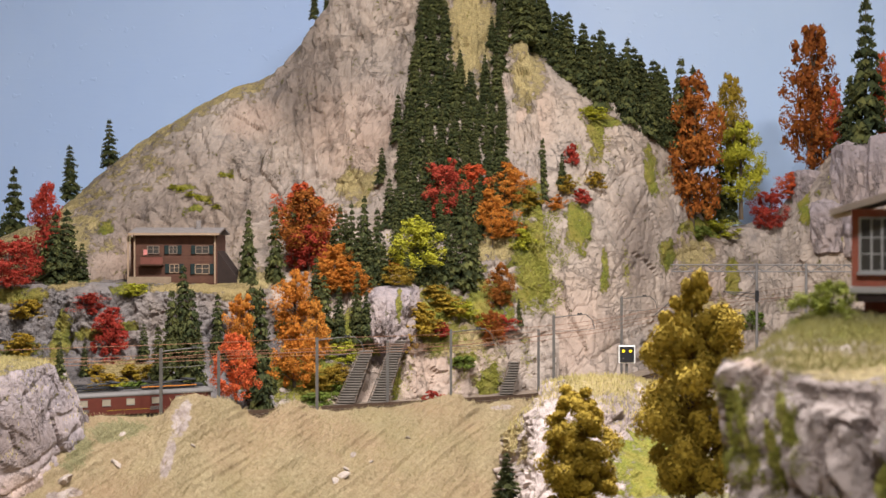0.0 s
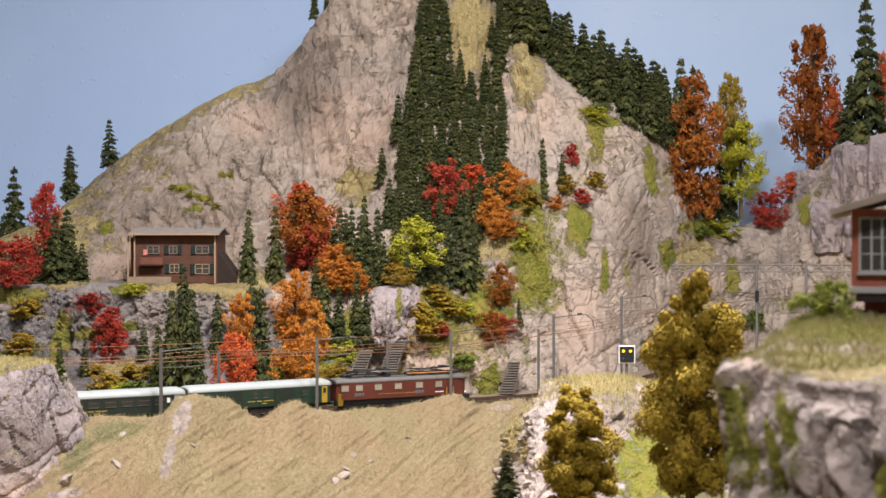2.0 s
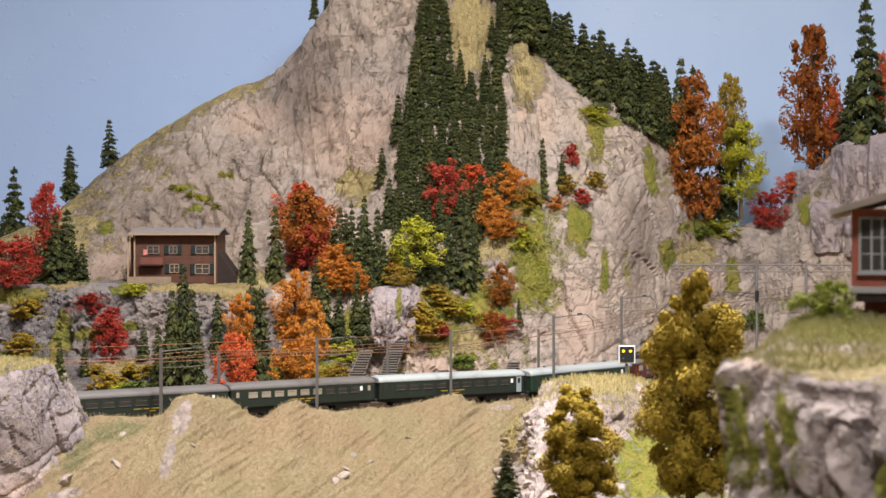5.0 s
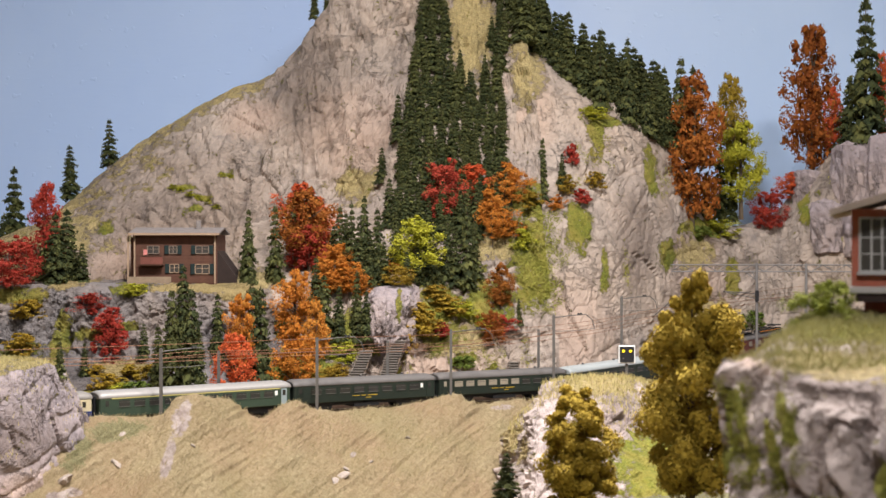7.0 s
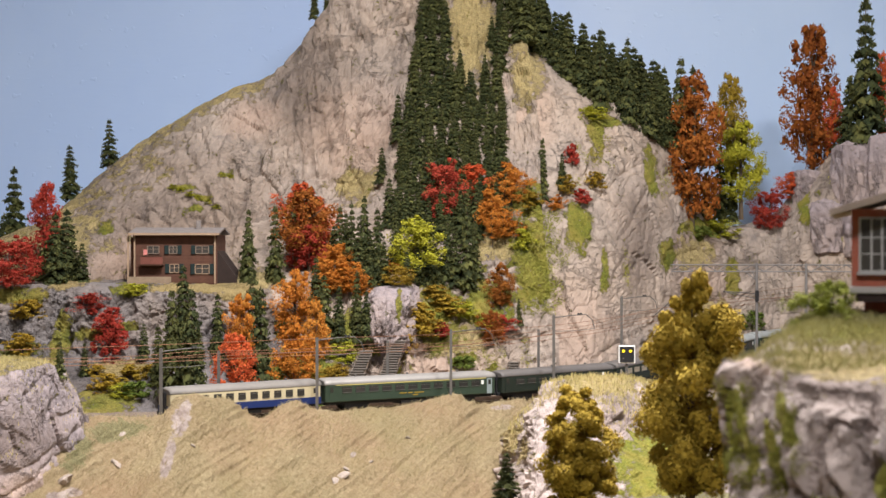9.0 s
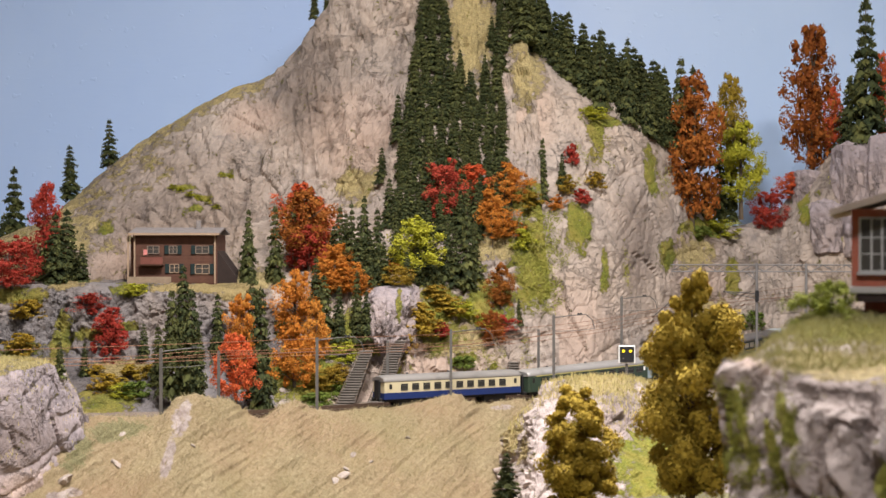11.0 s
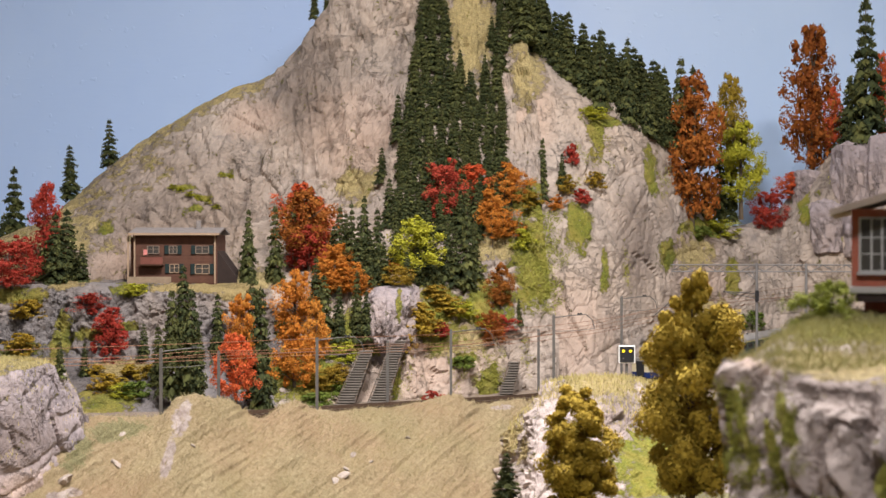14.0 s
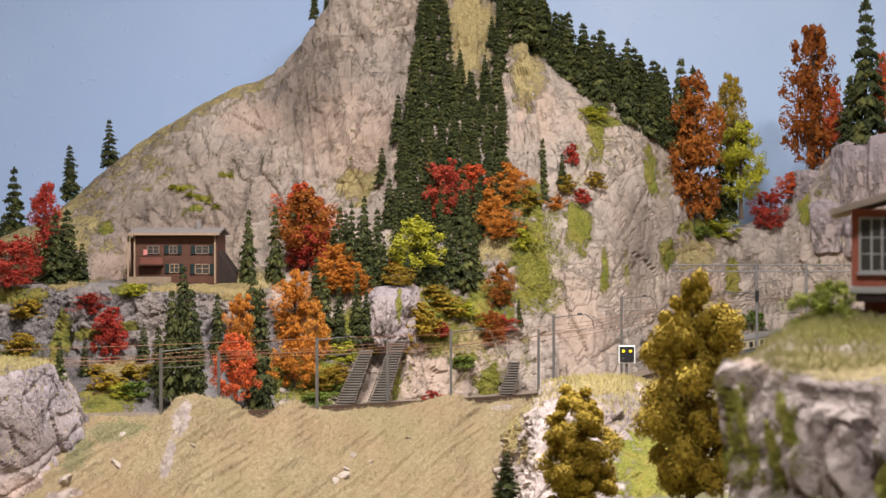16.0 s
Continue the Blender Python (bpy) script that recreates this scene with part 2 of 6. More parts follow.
def backdrop():
    """A sky board whose corner is rounded where it turns forward at the right."""
    pts = spline([(-3.4, 3.25), (-1.6, 3.42), (0.2, 3.5), (1.0, 3.46), (1.9, 3.3), (3.0, 2.4)], 10)
    verts, faces = [], []
    for x, y in pts:
        for dy in (0.0, 0.012):
            for z in (0.9, 2.55):
                verts.append((x, y + dy, z))
    for i in range(len(pts) - 1):
        a, b = i * 4, i * 4 + 4
        faces += [(a, b, b + 1, a + 1), (a + 2, a + 3, b + 3, b + 2), (a + 1, b + 1, b + 3, a + 3), (a, a + 2, b + 2, b)]
    return mesh_object("backdrop", verts, faces, sky_paint, smooth=False)


tagged(backdrop(), "light blue hand-painted sky backdrop with brush marks", "backdrop", kind="structure")
tagged(part("ground", boxes((-3.0, 3.0, 0.45, 3.6, 0.78, 0.82)), board), "plywood baseboard that carries the layout", "baseboard", kind="structure")

# housings and lamps are added; no such fitting is in view
for x, y, z, power in LAMPS:
    fix = new("ceiling_light")
    fix.location = (x, y, z)
    tagged(fix, "unseen assumed lamp, a white square frame", "ceiling light", group="ceiling lights")
    part("frame", boxes((-0.34, 0.34, -0.34, 0.34, 0.03, 0.08), bevel=0.005), ceiling_paint, fix)
    lamp = bpy.data.lights.new("ceiling_lamp", "AREA")
    lamp.shape, lamp.size, lamp.energy, lamp.color = "SQUARE", 0.28, power, (1.0, 0.96, 0.95)
    lo = new("ceiling_lamp", lamp)
    lo.location = (x, y, z)

# ---- scenery ----
# The big rock face on the left, up to the summit above.
land("mountain", [
    [(-0.86, 2.6, 1.29), (-0.88, 2.72, 1.335), (-0.90, 2.8, 1.362), (-0.94, 2.92, 1.378), (-0.98, 3.1, 1.335)],
    [(-0.6909, 2.6, 1.29), (-0.7227, 2.72, 1.372), (-0.734, 2.8, 1.421), (-0.755, 2.92, 1.443), (-0.8016, 3.1, 1.379)],
    [(-0.612, 2.62, 1.289), (-0.6305, 2.72, 1.391), (-0.6536, 2.82, 1.451), (-0.6785, 2.95, 1.504), (-0.7245, 3.15, 1.424)],
    [(-0.4903, 2.62, 1.289), (-0.5214, 2.76, 1.421), (-0.5366, 2.84, 1.513), (-0.5721, 3, 1.603), (-0.6103, 3.2, 1.515)],
    [(-0.3621, 2.64, 1.288), (-0.384, 2.8, 1.441), (-0.395, 2.88, 1.576), (-0.4155, 3.03, 1.701), (-0.4457, 3.25, 1.61)],
    [(-0.2793, 2.66, 1.287), (-0.3033, 2.84, 1.442), (-0.3118, 2.92, 1.599), (-0.33, 3.06, 1.742), (-0.3538, 3.28, 1.659)],
    [(-0.1871, 2.7, 1.285), (-0.1982, 2.86, 1.462), (-0.1991, 2.95, 1.675), (-0.2134, 3.08, 1.883), (-0.2286, 3.3, 1.802)],
    [(-0.0822, 2.74, 1.284), (-0.087, 2.9, 1.515), (-0.0894, 2.98, 1.763), (-0.1041, 3.1, 2.01), (-0.1115, 3.32, 1.923)],
    [(0.016, 2.8, 1.281), (0.0169, 2.96, 1.517), (0.0174, 3.04, 1.792), (0.0179, 3.14, 2.051), (0.0191, 3.34, 1.962)],
], 40, 44, rock, 0.019, 0.105, 1.3, "tall grey and ochre plaster rock face of a mountain",
    green=[(-0.467, 1.508, 0.026, 0.007), (-0.432, 1.491, 0.026, 0.008), (-0.391, 1.537, 0.020, 0.006), (-0.589, 1.432, 0.018, 0.018), (-0.495, 1.410, 0.024, 0.011), (-0.442, 1.470, 0.020, 0.008)],
    dry=[(-0.147, 1.518, 0.071, 0.031)], flat_dry=0.7,
    # large grey patch: grey rock, plus weaker light at the left as colour
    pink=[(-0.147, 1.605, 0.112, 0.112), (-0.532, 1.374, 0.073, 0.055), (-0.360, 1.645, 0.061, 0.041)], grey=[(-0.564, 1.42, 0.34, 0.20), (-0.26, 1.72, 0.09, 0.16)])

# Wooded slope in the middle, from the foot of the wall to the summit gully.
land("hillside", [
    [(-0.3042, 2.34, 1.133), (-0.3146, 2.42, 1.185), (-0.325, 2.5, 1.258), (-0.338, 2.6, 1.345), (-0.3515, 2.78, 1.421), (-0.373, 2.95, 1.506), (-0.3919, 3.1, 1.556)],
    [(-0.2057, 2.36, 1.148), (-0.2109, 2.42, 1.185), (-0.2179, 2.5, 1.258), (-0.2266, 2.6, 1.345), (-0.2307, 2.76, 1.421), (-0.2465, 2.95, 1.501), (-0.2591, 3.1, 1.523)],
    [(-0.1234, 2.4, 1.148), (-0.1265, 2.46, 1.181), (-0.1286, 2.5, 1.258), (-0.1327, 2.58, 1.346), (-0.1302, 2.72, 1.42), (-0.1284, 2.9, 1.515), (-0.1329, 3, 1.605)],
    [(-0.0474, 2.46, 1.142), (-0.048, 2.49, 1.188), (-0.049, 2.54, 1.265), (-0.0505, 2.62, 1.345), (-0.0525, 2.72, 1.44), (-0.0663, 2.9, 1.65), (-0.0478, 3.04, 1.944)],
    [(0.0414, 2.52, 1.135), (0.0417, 2.54, 1.183), (0.0424, 2.58, 1.263), (0.0437, 2.66, 1.344), (0.045, 2.74, 1.44), (0.0378, 2.94, 1.706), (0.0286, 3.08, 2.006)],
    [(0.1061, 2.56, 1.131), (0.1069, 2.58, 1.189), (0.1085, 2.62, 1.27), (0.1015, 2.68, 1.343), (0.1037, 2.74, 1.44), (0.1105, 2.92, 1.704), (0.1158, 3.06, 1.948)],
    [(0.1834, 2.62, 1.125), (0.1848, 2.64, 1.184), (0.1869, 2.67, 1.268), (0.1794, 2.7, 1.362), (0.1729, 2.75, 1.46), (0.1696, 2.86, 1.646), (0.1564, 3, 1.83)],
], 30, 26, rock, 0.020, 0.085, 5.1, "wooded plaster hillside with rock, moss and dry grass",
    green=[(-0.209, 1.201, 0.055, 0.055), (-0.013, 1.292, 0.064, 0.064), (0.156, 1.383, 0.050, 0.100), (0.069, 1.310, 0.064, 0.055), (0.074, 1.182, 0.020, 0.040), (-0.149, 1.264, 0.036, 0.046), (-0.076, 1.219, 0.013, 0.064), (0.033, 1.223, 0.031, 0.011), (0.149, 1.482, 0.041, 0.041), (-0.277, 1.219, 0.055, 0.082)],
    dry=[(0.052, 1.81, 0.060, 0.13), (0.159, 1.737, 0.041, 0.092), (0.097, 1.410, 0.055, 0.036), (-0.167, 1.513, 0.051, 0.041), (0.015, 1.255, 0.082, 0.036), (-0.313, 1.346, 0.055, 0.027)],
    pink=[(-0.013, 1.210, 0.100, 0.073), (-0.149, 1.164, 0.055, 0.036), (0.042, 1.255, 0.055, 0.036)])

# The pale cliff to the right, above the bend.
land("cliff", [
    [(0.0939, 2.74, 1.107), (0.0953, 2.78, 1.242), (0.1071, 2.83, 1.441), (0.1087, 2.87, 1.596), (0.1109, 2.93, 1.715), (0.1264, 3.05, 1.815), (0.1346, 3.25, 1.784)],
    [(0.191, 2.66, 1.121), (0.1953, 2.72, 1.246), (0.2045, 2.78, 1.391), (0.1981, 2.83, 1.542), (0.1926, 2.9, 1.66), (0.2026, 3.05, 1.771), (0.2159, 3.25, 1.726)],
    [(0.2642, 2.68, 1.133), (0.2701, 2.74, 1.244), (0.276, 2.8, 1.391), (0.2768, 2.86, 1.524), (0.2784, 2.93, 1.642), (0.2789, 3.05, 1.701), (0.2971, 3.25, 1.622)],
    [(0.3411, 2.76, 1.125), (0.3485, 2.82, 1.24), (0.3547, 2.87, 1.391), (0.3608, 2.92, 1.516), (0.3576, 2.98, 1.619), (0.3696, 3.08, 1.676), (0.39, 3.25, 1.575)],
    [(0.4249, 2.86, 1.115), (0.4338, 2.92, 1.234), (0.4398, 2.96, 1.359), (0.4404, 3, 1.476), (0.4314, 3.05, 1.595), (0.4441, 3.14, 1.625), (0.4639, 3.28, 1.53)],
    [(0.5015, 2.95, 1.127), (0.5083, 2.99, 1.23), (0.5134, 3.02, 1.336), (0.5202, 3.06, 1.412), (0.5304, 3.12, 1.451), (0.544, 3.2, 1.458), (0.5576, 3.28, 1.413)],
    [(0.5997, 3.02, 1.121), (0.6076, 3.06, 1.226), (0.6191, 3.09, 1.335), (0.6287, 3.11, 1.412), (0.6368, 3.15, 1.452), (0.6509, 3.22, 1.459), (0.6671, 3.3, 1.413)],
    [(0.66, 3, 1.123), (0.6688, 3.04, 1.227), (0.6732, 3.06, 1.335), (0.6886, 3.08, 1.423), (0.7087, 3.12, 1.501), (0.7269, 3.2, 1.538), (0.7496, 3.3, 1.496)],
    [(0.7407, 2.98, 1.124), (0.7507, 3.02, 1.228), (0.7557, 3.04, 1.358), (0.7606, 3.06, 1.467), (0.7681, 3.09, 1.556), (0.8018, 3.18, 1.603), (0.8321, 3.3, 1.531)],
    [(0.8778, 2.94, 1.128), (0.8897, 2.98, 1.231), (0.8957, 3, 1.358), (0.9017, 3.02, 1.487), (0.9136, 3.06, 1.598), (0.9435, 3.16, 1.633), (0.9853, 3.3, 1.531)],
], 26, 30, rock, 0.012, 0.12, 9.7, "pale plaster cliff with moss streaks above the bend",
    green=[(0.240, 1.442, 0.031, 0.061), (0.388, 1.544, 0.018, 0.061), (0.288, 1.364, 0.011, 0.046), (0.281, 1.615, 0.020, 0.071), (0.505, 1.442, 0.071, 0.025), (0.561, 1.346, 0.018, 0.046), (0.708, 1.493, 0.014, 0.061), (0.415, 1.392, 0.027, 0.036), (0.301, 1.640, 0.051, 0.016)],
    dry=[(0.470, 1.392, 0.064, 0.036), (0.159, 1.737, 0.041, 0.071), (0.497, 1.273, 0.082, 0.055)],
    # last pink patch is widened, as colour for missing light by the gully
    pink=[(0.215, 1.255, 0.100, 0.100), (0.479, 1.401, 0.064, 0.046), (0.488, 1.328, 0.082, 0.055), (0.149, 1.655, 0.061, 0.102)], grey=[(0.352, 1.419, 0.046, 0.109), (0.80, 1.54, 0.09, 0.09)])

# The rock step below the chalet, with its terrace.
land("rock_step", [
    [(-0.726, 2.2, 1.141), (-0.7722, 2.34, 1.192), (-0.8052, 2.44, 1.227), (-0.8217, 2.49, 1.285), (-0.8349, 2.53, 1.339), (-0.8646, 2.62, 1.348), (-0.9405, 2.85, 1.36)],
    [(-0.6216, 2.22, 1.139), (-0.6552, 2.34, 1.192), (-0.6832, 2.44, 1.227), (-0.6972, 2.49, 1.285), (-0.7084, 2.53, 1.336), (-0.7336, 2.62, 1.345), (-0.798, 2.85, 1.36)],
    [(-0.5368, 2.23, 1.142), (-0.5633, 2.34, 1.192), (-0.5849, 2.43, 1.227), (-0.597, 2.48, 1.286), (-0.6066, 2.52, 1.342), (-0.6307, 2.62, 1.346), (-0.686, 2.85, 1.36)],
    [(-0.4512, 2.24, 1.145), (-0.4713, 2.34, 1.192), (-0.4875, 2.42, 1.224), (-0.4975, 2.47, 1.286), (-0.5056, 2.51, 1.338), (-0.5237, 2.6, 1.344), (-0.5741, 2.85, 1.348)],
    [(-0.3664, 2.26, 1.147), (-0.381, 2.35, 1.183), (-0.394, 2.43, 1.223), (-0.4021, 2.48, 1.286), (-0.407, 2.51, 1.336), (-0.4216, 2.6, 1.343), (-0.4621, 2.85, 1.348)],
    [(-0.2908, 2.3, 1.146), (-0.3022, 2.39, 1.188), (-0.311, 2.46, 1.243), (-0.3161, 2.5, 1.294), (-0.3199, 2.53, 1.333), (-0.33, 2.61, 1.344), (-0.3603, 2.85, 1.352)],
    [(-0.2225, 2.36, 1.144), (-0.2301, 2.44, 1.183), (-0.2357, 2.5, 1.24), (-0.2404, 2.55, 1.282), (-0.2451, 2.6, 1.317), (-0.2527, 2.68, 1.334), (-0.2734, 2.9, 1.36)],
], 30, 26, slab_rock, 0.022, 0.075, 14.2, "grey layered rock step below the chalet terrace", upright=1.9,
    green=[(-0.678, 1.328, 0.055, 0.015), (-0.495, 1.339, 0.036, 0.013), (-0.596, 1.255, 0.018, 0.055), (-0.486, 1.182, 0.055, 0.024), (-0.550, 1.264, 0.055, 0.009), (-0.659, 1.246, 0.046, 0.018), (-0.505, 1.283, 0.036, 0.007), (-0.295, 1.219, 0.036, 0.036)],
    dry=[(-0.395, 1.339, 0.109, 0.009), (-0.486, 1.219, 0.055, 0.015), (-0.605, 1.346, 0.036, 0.009), (-0.322, 1.337, 0.046, 0.018)],
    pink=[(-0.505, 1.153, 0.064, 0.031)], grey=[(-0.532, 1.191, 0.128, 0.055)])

# Grey buttress above the steps.
land("buttress", [
    [(-0.1408, 2.56, 1.218), (-0.1373, 2.53, 1.256), (-0.1296, 2.52, 1.293), (-0.122, 2.55, 1.328), (-0.1114, 2.62, 1.34), (-0.1218, 2.75, 1.337)],
    [(-0.1107, 2.5, 1.222), (-0.1138, 2.47, 1.26), (-0.1076, 2.47, 1.295), (-0.1036, 2.5, 1.329), (-0.1004, 2.58, 1.344), (-0.1059, 2.72, 1.343)],
    [(-0.075, 2.5, 1.222), (-0.0741, 2.47, 1.26), (-0.0698, 2.475, 1.295), (-0.0663, 2.51, 1.329), (-0.0663, 2.58, 1.344), (-0.0699, 2.72, 1.343)],
    [(-0.0421, 2.56, 1.218), (-0.0441, 2.52, 1.257), (-0.0443, 2.53, 1.292), (-0.0402, 2.56, 1.328), (-0.0393, 2.62, 1.337), (-0.0432, 2.75, 1.337)],
], 22, 14, knoll_rock, 0.012, 0.04, 77.0, "pale grey rock buttress above the steps", green=[(-0.069, 1.310, 0.005, 0.036), (-0.122, 1.237, 0.027, 0.013)])

# The dry bank before the line; its crest rises in mounds beside the rails.
CREST = [(-0.5426, 1.8, 1.131), (-0.5021, 1.84, 1.131), (-0.4689, 1.865, 1.161), (-0.4494, 1.895, 1.183), (-0.4267, 1.93, 1.192), (-0.3913, 1.96, 1.187), (-0.3552, 1.985, 1.188), (-0.3371, 2, 1.206), (-0.3131, 2.02, 1.208), (-0.2811, 2.05, 1.199),
         (-0.2543, 2.07, 1.183), (-0.2368, 2.085, 1.177), (-0.213, 2.1, 1.189), (-0.1919, 2.115, 1.194), (-0.1689, 2.13, 1.179), (-0.1113, 2.165, 1.177), (-0.0658, 2.195, 1.177),
         (-0.019, 2.22, 1.185), (0.0144, 2.24, 1.19), (0.0386, 2.25, 1.182), (0.0582, 2.265, 1.176), (0.0947, 2.285, 1.177), (0.1328, 2.31, 1.175), (0.1805, 2.34, 1.16)]


def bank_columns():
    cols = []
    for x, y, z in CREST:
        base = 1.4 - 0.2235
        rise = max(z - base, -0.02)
        cols.append([(x, y + 0.05, base - 0.012 + 0.35 * max(0, rise)), (x, y + 0.018, z - 0.004), (x * 0.995, y - 0.012, z),
                     (x * 0.985 - 0.008, y - 0.09, base - 0.038 + rise * 0.62), (x * 0.96 - 0.02, y - 0.22, base - 0.118 + rise * 0.25),
                     (x * 0.92 - 0.03, y - 0.38, base - 0.225), (x * 0.88 - 0.04, y - 0.55, base - 0.33)])
    return [c[::-1] for c in cols]


def field_material():
    """Short static grass, bleached straw, brushed in slanting drifts."""
    m, nt, b = nodes("dry_field", 0.95)
    drift = grain(nt, 14.0, 5, 0.6, (2.6, 0.5, 0.9), (0.0, -0.6, -0.5), 0.4)
    tuft = grain(nt, 210.0, 5, 0.85)
    patch = grain(nt, 7.0, 4)
    c = ramp(nt, tuft, [(0.28, (0.19, 0.145, 0.075)), (0.48, (0.37, 0.29, 0.165)), (0.74, (0.55, 0.45, 0.28))])
    c = mix(nt, ramp(nt, patch, [(0.42, (0, 0, 0)), (0.7, (0.6, 0.6, 0.6))]), c, (0.42, 0.27, 0.165))
    c = mix(nt, ramp(nt, grain(nt, 10.0, 6), [(0.5, (0, 0, 0)), (0.72, (0.45, 0.45, 0.45))]), c, (0.34, 0.30, 0.14))
    c = mix(nt, 0.25, c, ramp(nt, drift, [(0.35, (0.45, 0.4, 0.3)), (0.6, (1, 1, 1))]), "MULTIPLY")
    masks = nt.nodes.new("ShaderNodeVertexColor")
    masks.layer_name = "cover"
    sep = nt.nodes.new("ShaderNodeSeparateColor")
    nt.links.new(masks.outputs[0], sep.inputs[0])
    edge = calc(nt, "MULTIPLY", calc(nt, "SUBTRACT", grain(nt, 60.0, 8, 0.75), 0.5), 2.0)
    bare = ramp(nt, calc(nt, "ADD", sep.outputs[2], edge), [(0.45, (0, 0, 0)), (0.6, (1, 1, 1))])
    c = mix(nt, bare, c, ramp(nt, grain(nt, 90.0), [(0.3, (0.29, 0.22, 0.19)), (0.7, (0.56, 0.47, 0.43))]))
    g = ramp(nt, calc(nt, "ADD", sep.outputs[0], edge), [(0.45, (0, 0, 0)), (0.7, (0.85, 0.85, 0.85))])
    c = mix(nt, g, c, ramp(nt, tuft, [(0.3, (0.13, 0.125, 0.055)), (0.7, (0.29, 0.275, 0.14))]))
    nt.links.new(c, b.inputs["Base Color"])
    n1 = bump(nt, b, drift, 0.012, 0.8)
    bump(nt, b, tuft, 0.006, 1.0, n1)
    return m


field = field_material()
land("field_bank", bank_columns(), 18, 26, field, 0.003, 0.05, 21.0, "bank of short straw-coloured grass in front of the railway", fine=0.002, drift=0.0028,
     pink=[(-0.3245, 1.188, 0.013, 0.024), (-0.331, 1.146, 0.008, 0.028), (-0.118, 1.131, 0.005, 0.005), (-0.430, 1.120, 0.022, 0.006), (-0.324, 1.204, 0.006, 0.004), (0.082, 1.172, 0.021, 0.004)],
     green=[(-0.430, 1.163, 0.020, 0.027), (-0.400, 1.178, 0.048, 0.015)])

# Rock knoll that hides the tunnel on the left.
land("rock_knoll", [
    [(-0.7521, 1.5, 1.122), (-0.7822, 1.56, 1.2), (-0.8023, 1.6, 1.252), (-0.8324, 1.66, 1.275), (-0.9026, 1.8, 1.276), (-0.9928, 1.98, 1.259), (-1.053, 2.1, 1.161)],
    [(-0.5553, 1.58, 1.107), (-0.5728, 1.63, 1.191), (-0.5869, 1.67, 1.246), (-0.6045, 1.72, 1.269), (-0.6396, 1.82, 1.274), (-0.6958, 1.98, 1.256), (-0.738, 2.1, 1.153)],
    [(-0.4944, 1.68, 1.089), (-0.5, 1.72, 1.179), (-0.4996, 1.74, 1.227), (-0.5082, 1.77, 1.262), (-0.5283, 1.84, 1.272), (-0.5628, 1.96, 1.254), (-0.5915, 2.06, 1.158)],
    [(-0.4713, 1.75, 1.076), (-0.4703, 1.77, 1.173), (-0.4724, 1.79, 1.222), (-0.4777, 1.81, 1.262), (-0.4876, 1.86, 1.27), (-0.5016, 1.94, 1.252), (-0.5249, 2.03, 1.161)],
    [(-0.4461, 1.8, 1.066), (-0.4459, 1.82, 1.167), (-0.4503, 1.83, 1.218), (-0.4587, 1.84, 1.261), (-0.4614, 1.875, 1.261), (-0.4632, 1.91, 1.245), (-0.485, 2, 1.165)],
    [(-0.4331, 1.84, 1.059), (-0.4255, 1.85, 1.143), (-0.4331, 1.86, 1.181), (-0.4424, 1.86, 1.228), (-0.4443, 1.885, 1.231), (-0.4448, 1.91, 1.223), (-0.4568, 1.98, 1.167)],
    [(-0.419, 1.88, 1.052), (-0.4109, 1.88, 1.119), (-0.4167, 1.885, 1.158), (-0.4279, 1.89, 1.19), (-0.4289, 1.9, 1.194), (-0.4281, 1.915, 1.192), (-0.4346, 1.95, 1.164)],
], 24, 34, knoll_rock, 0.010, 0.070, 31.0, "pinkish grey rock knoll with a grassy top over the tunnel", flat_dry=0.8,
    pink=[(-0.465, 1.13, 0.03, 0.02)], green=[(-0.421, 1.215, 0.009, 0.027)], grey=[(-0.485, 1.18, 0.05, 0.04)], upright=0.4)

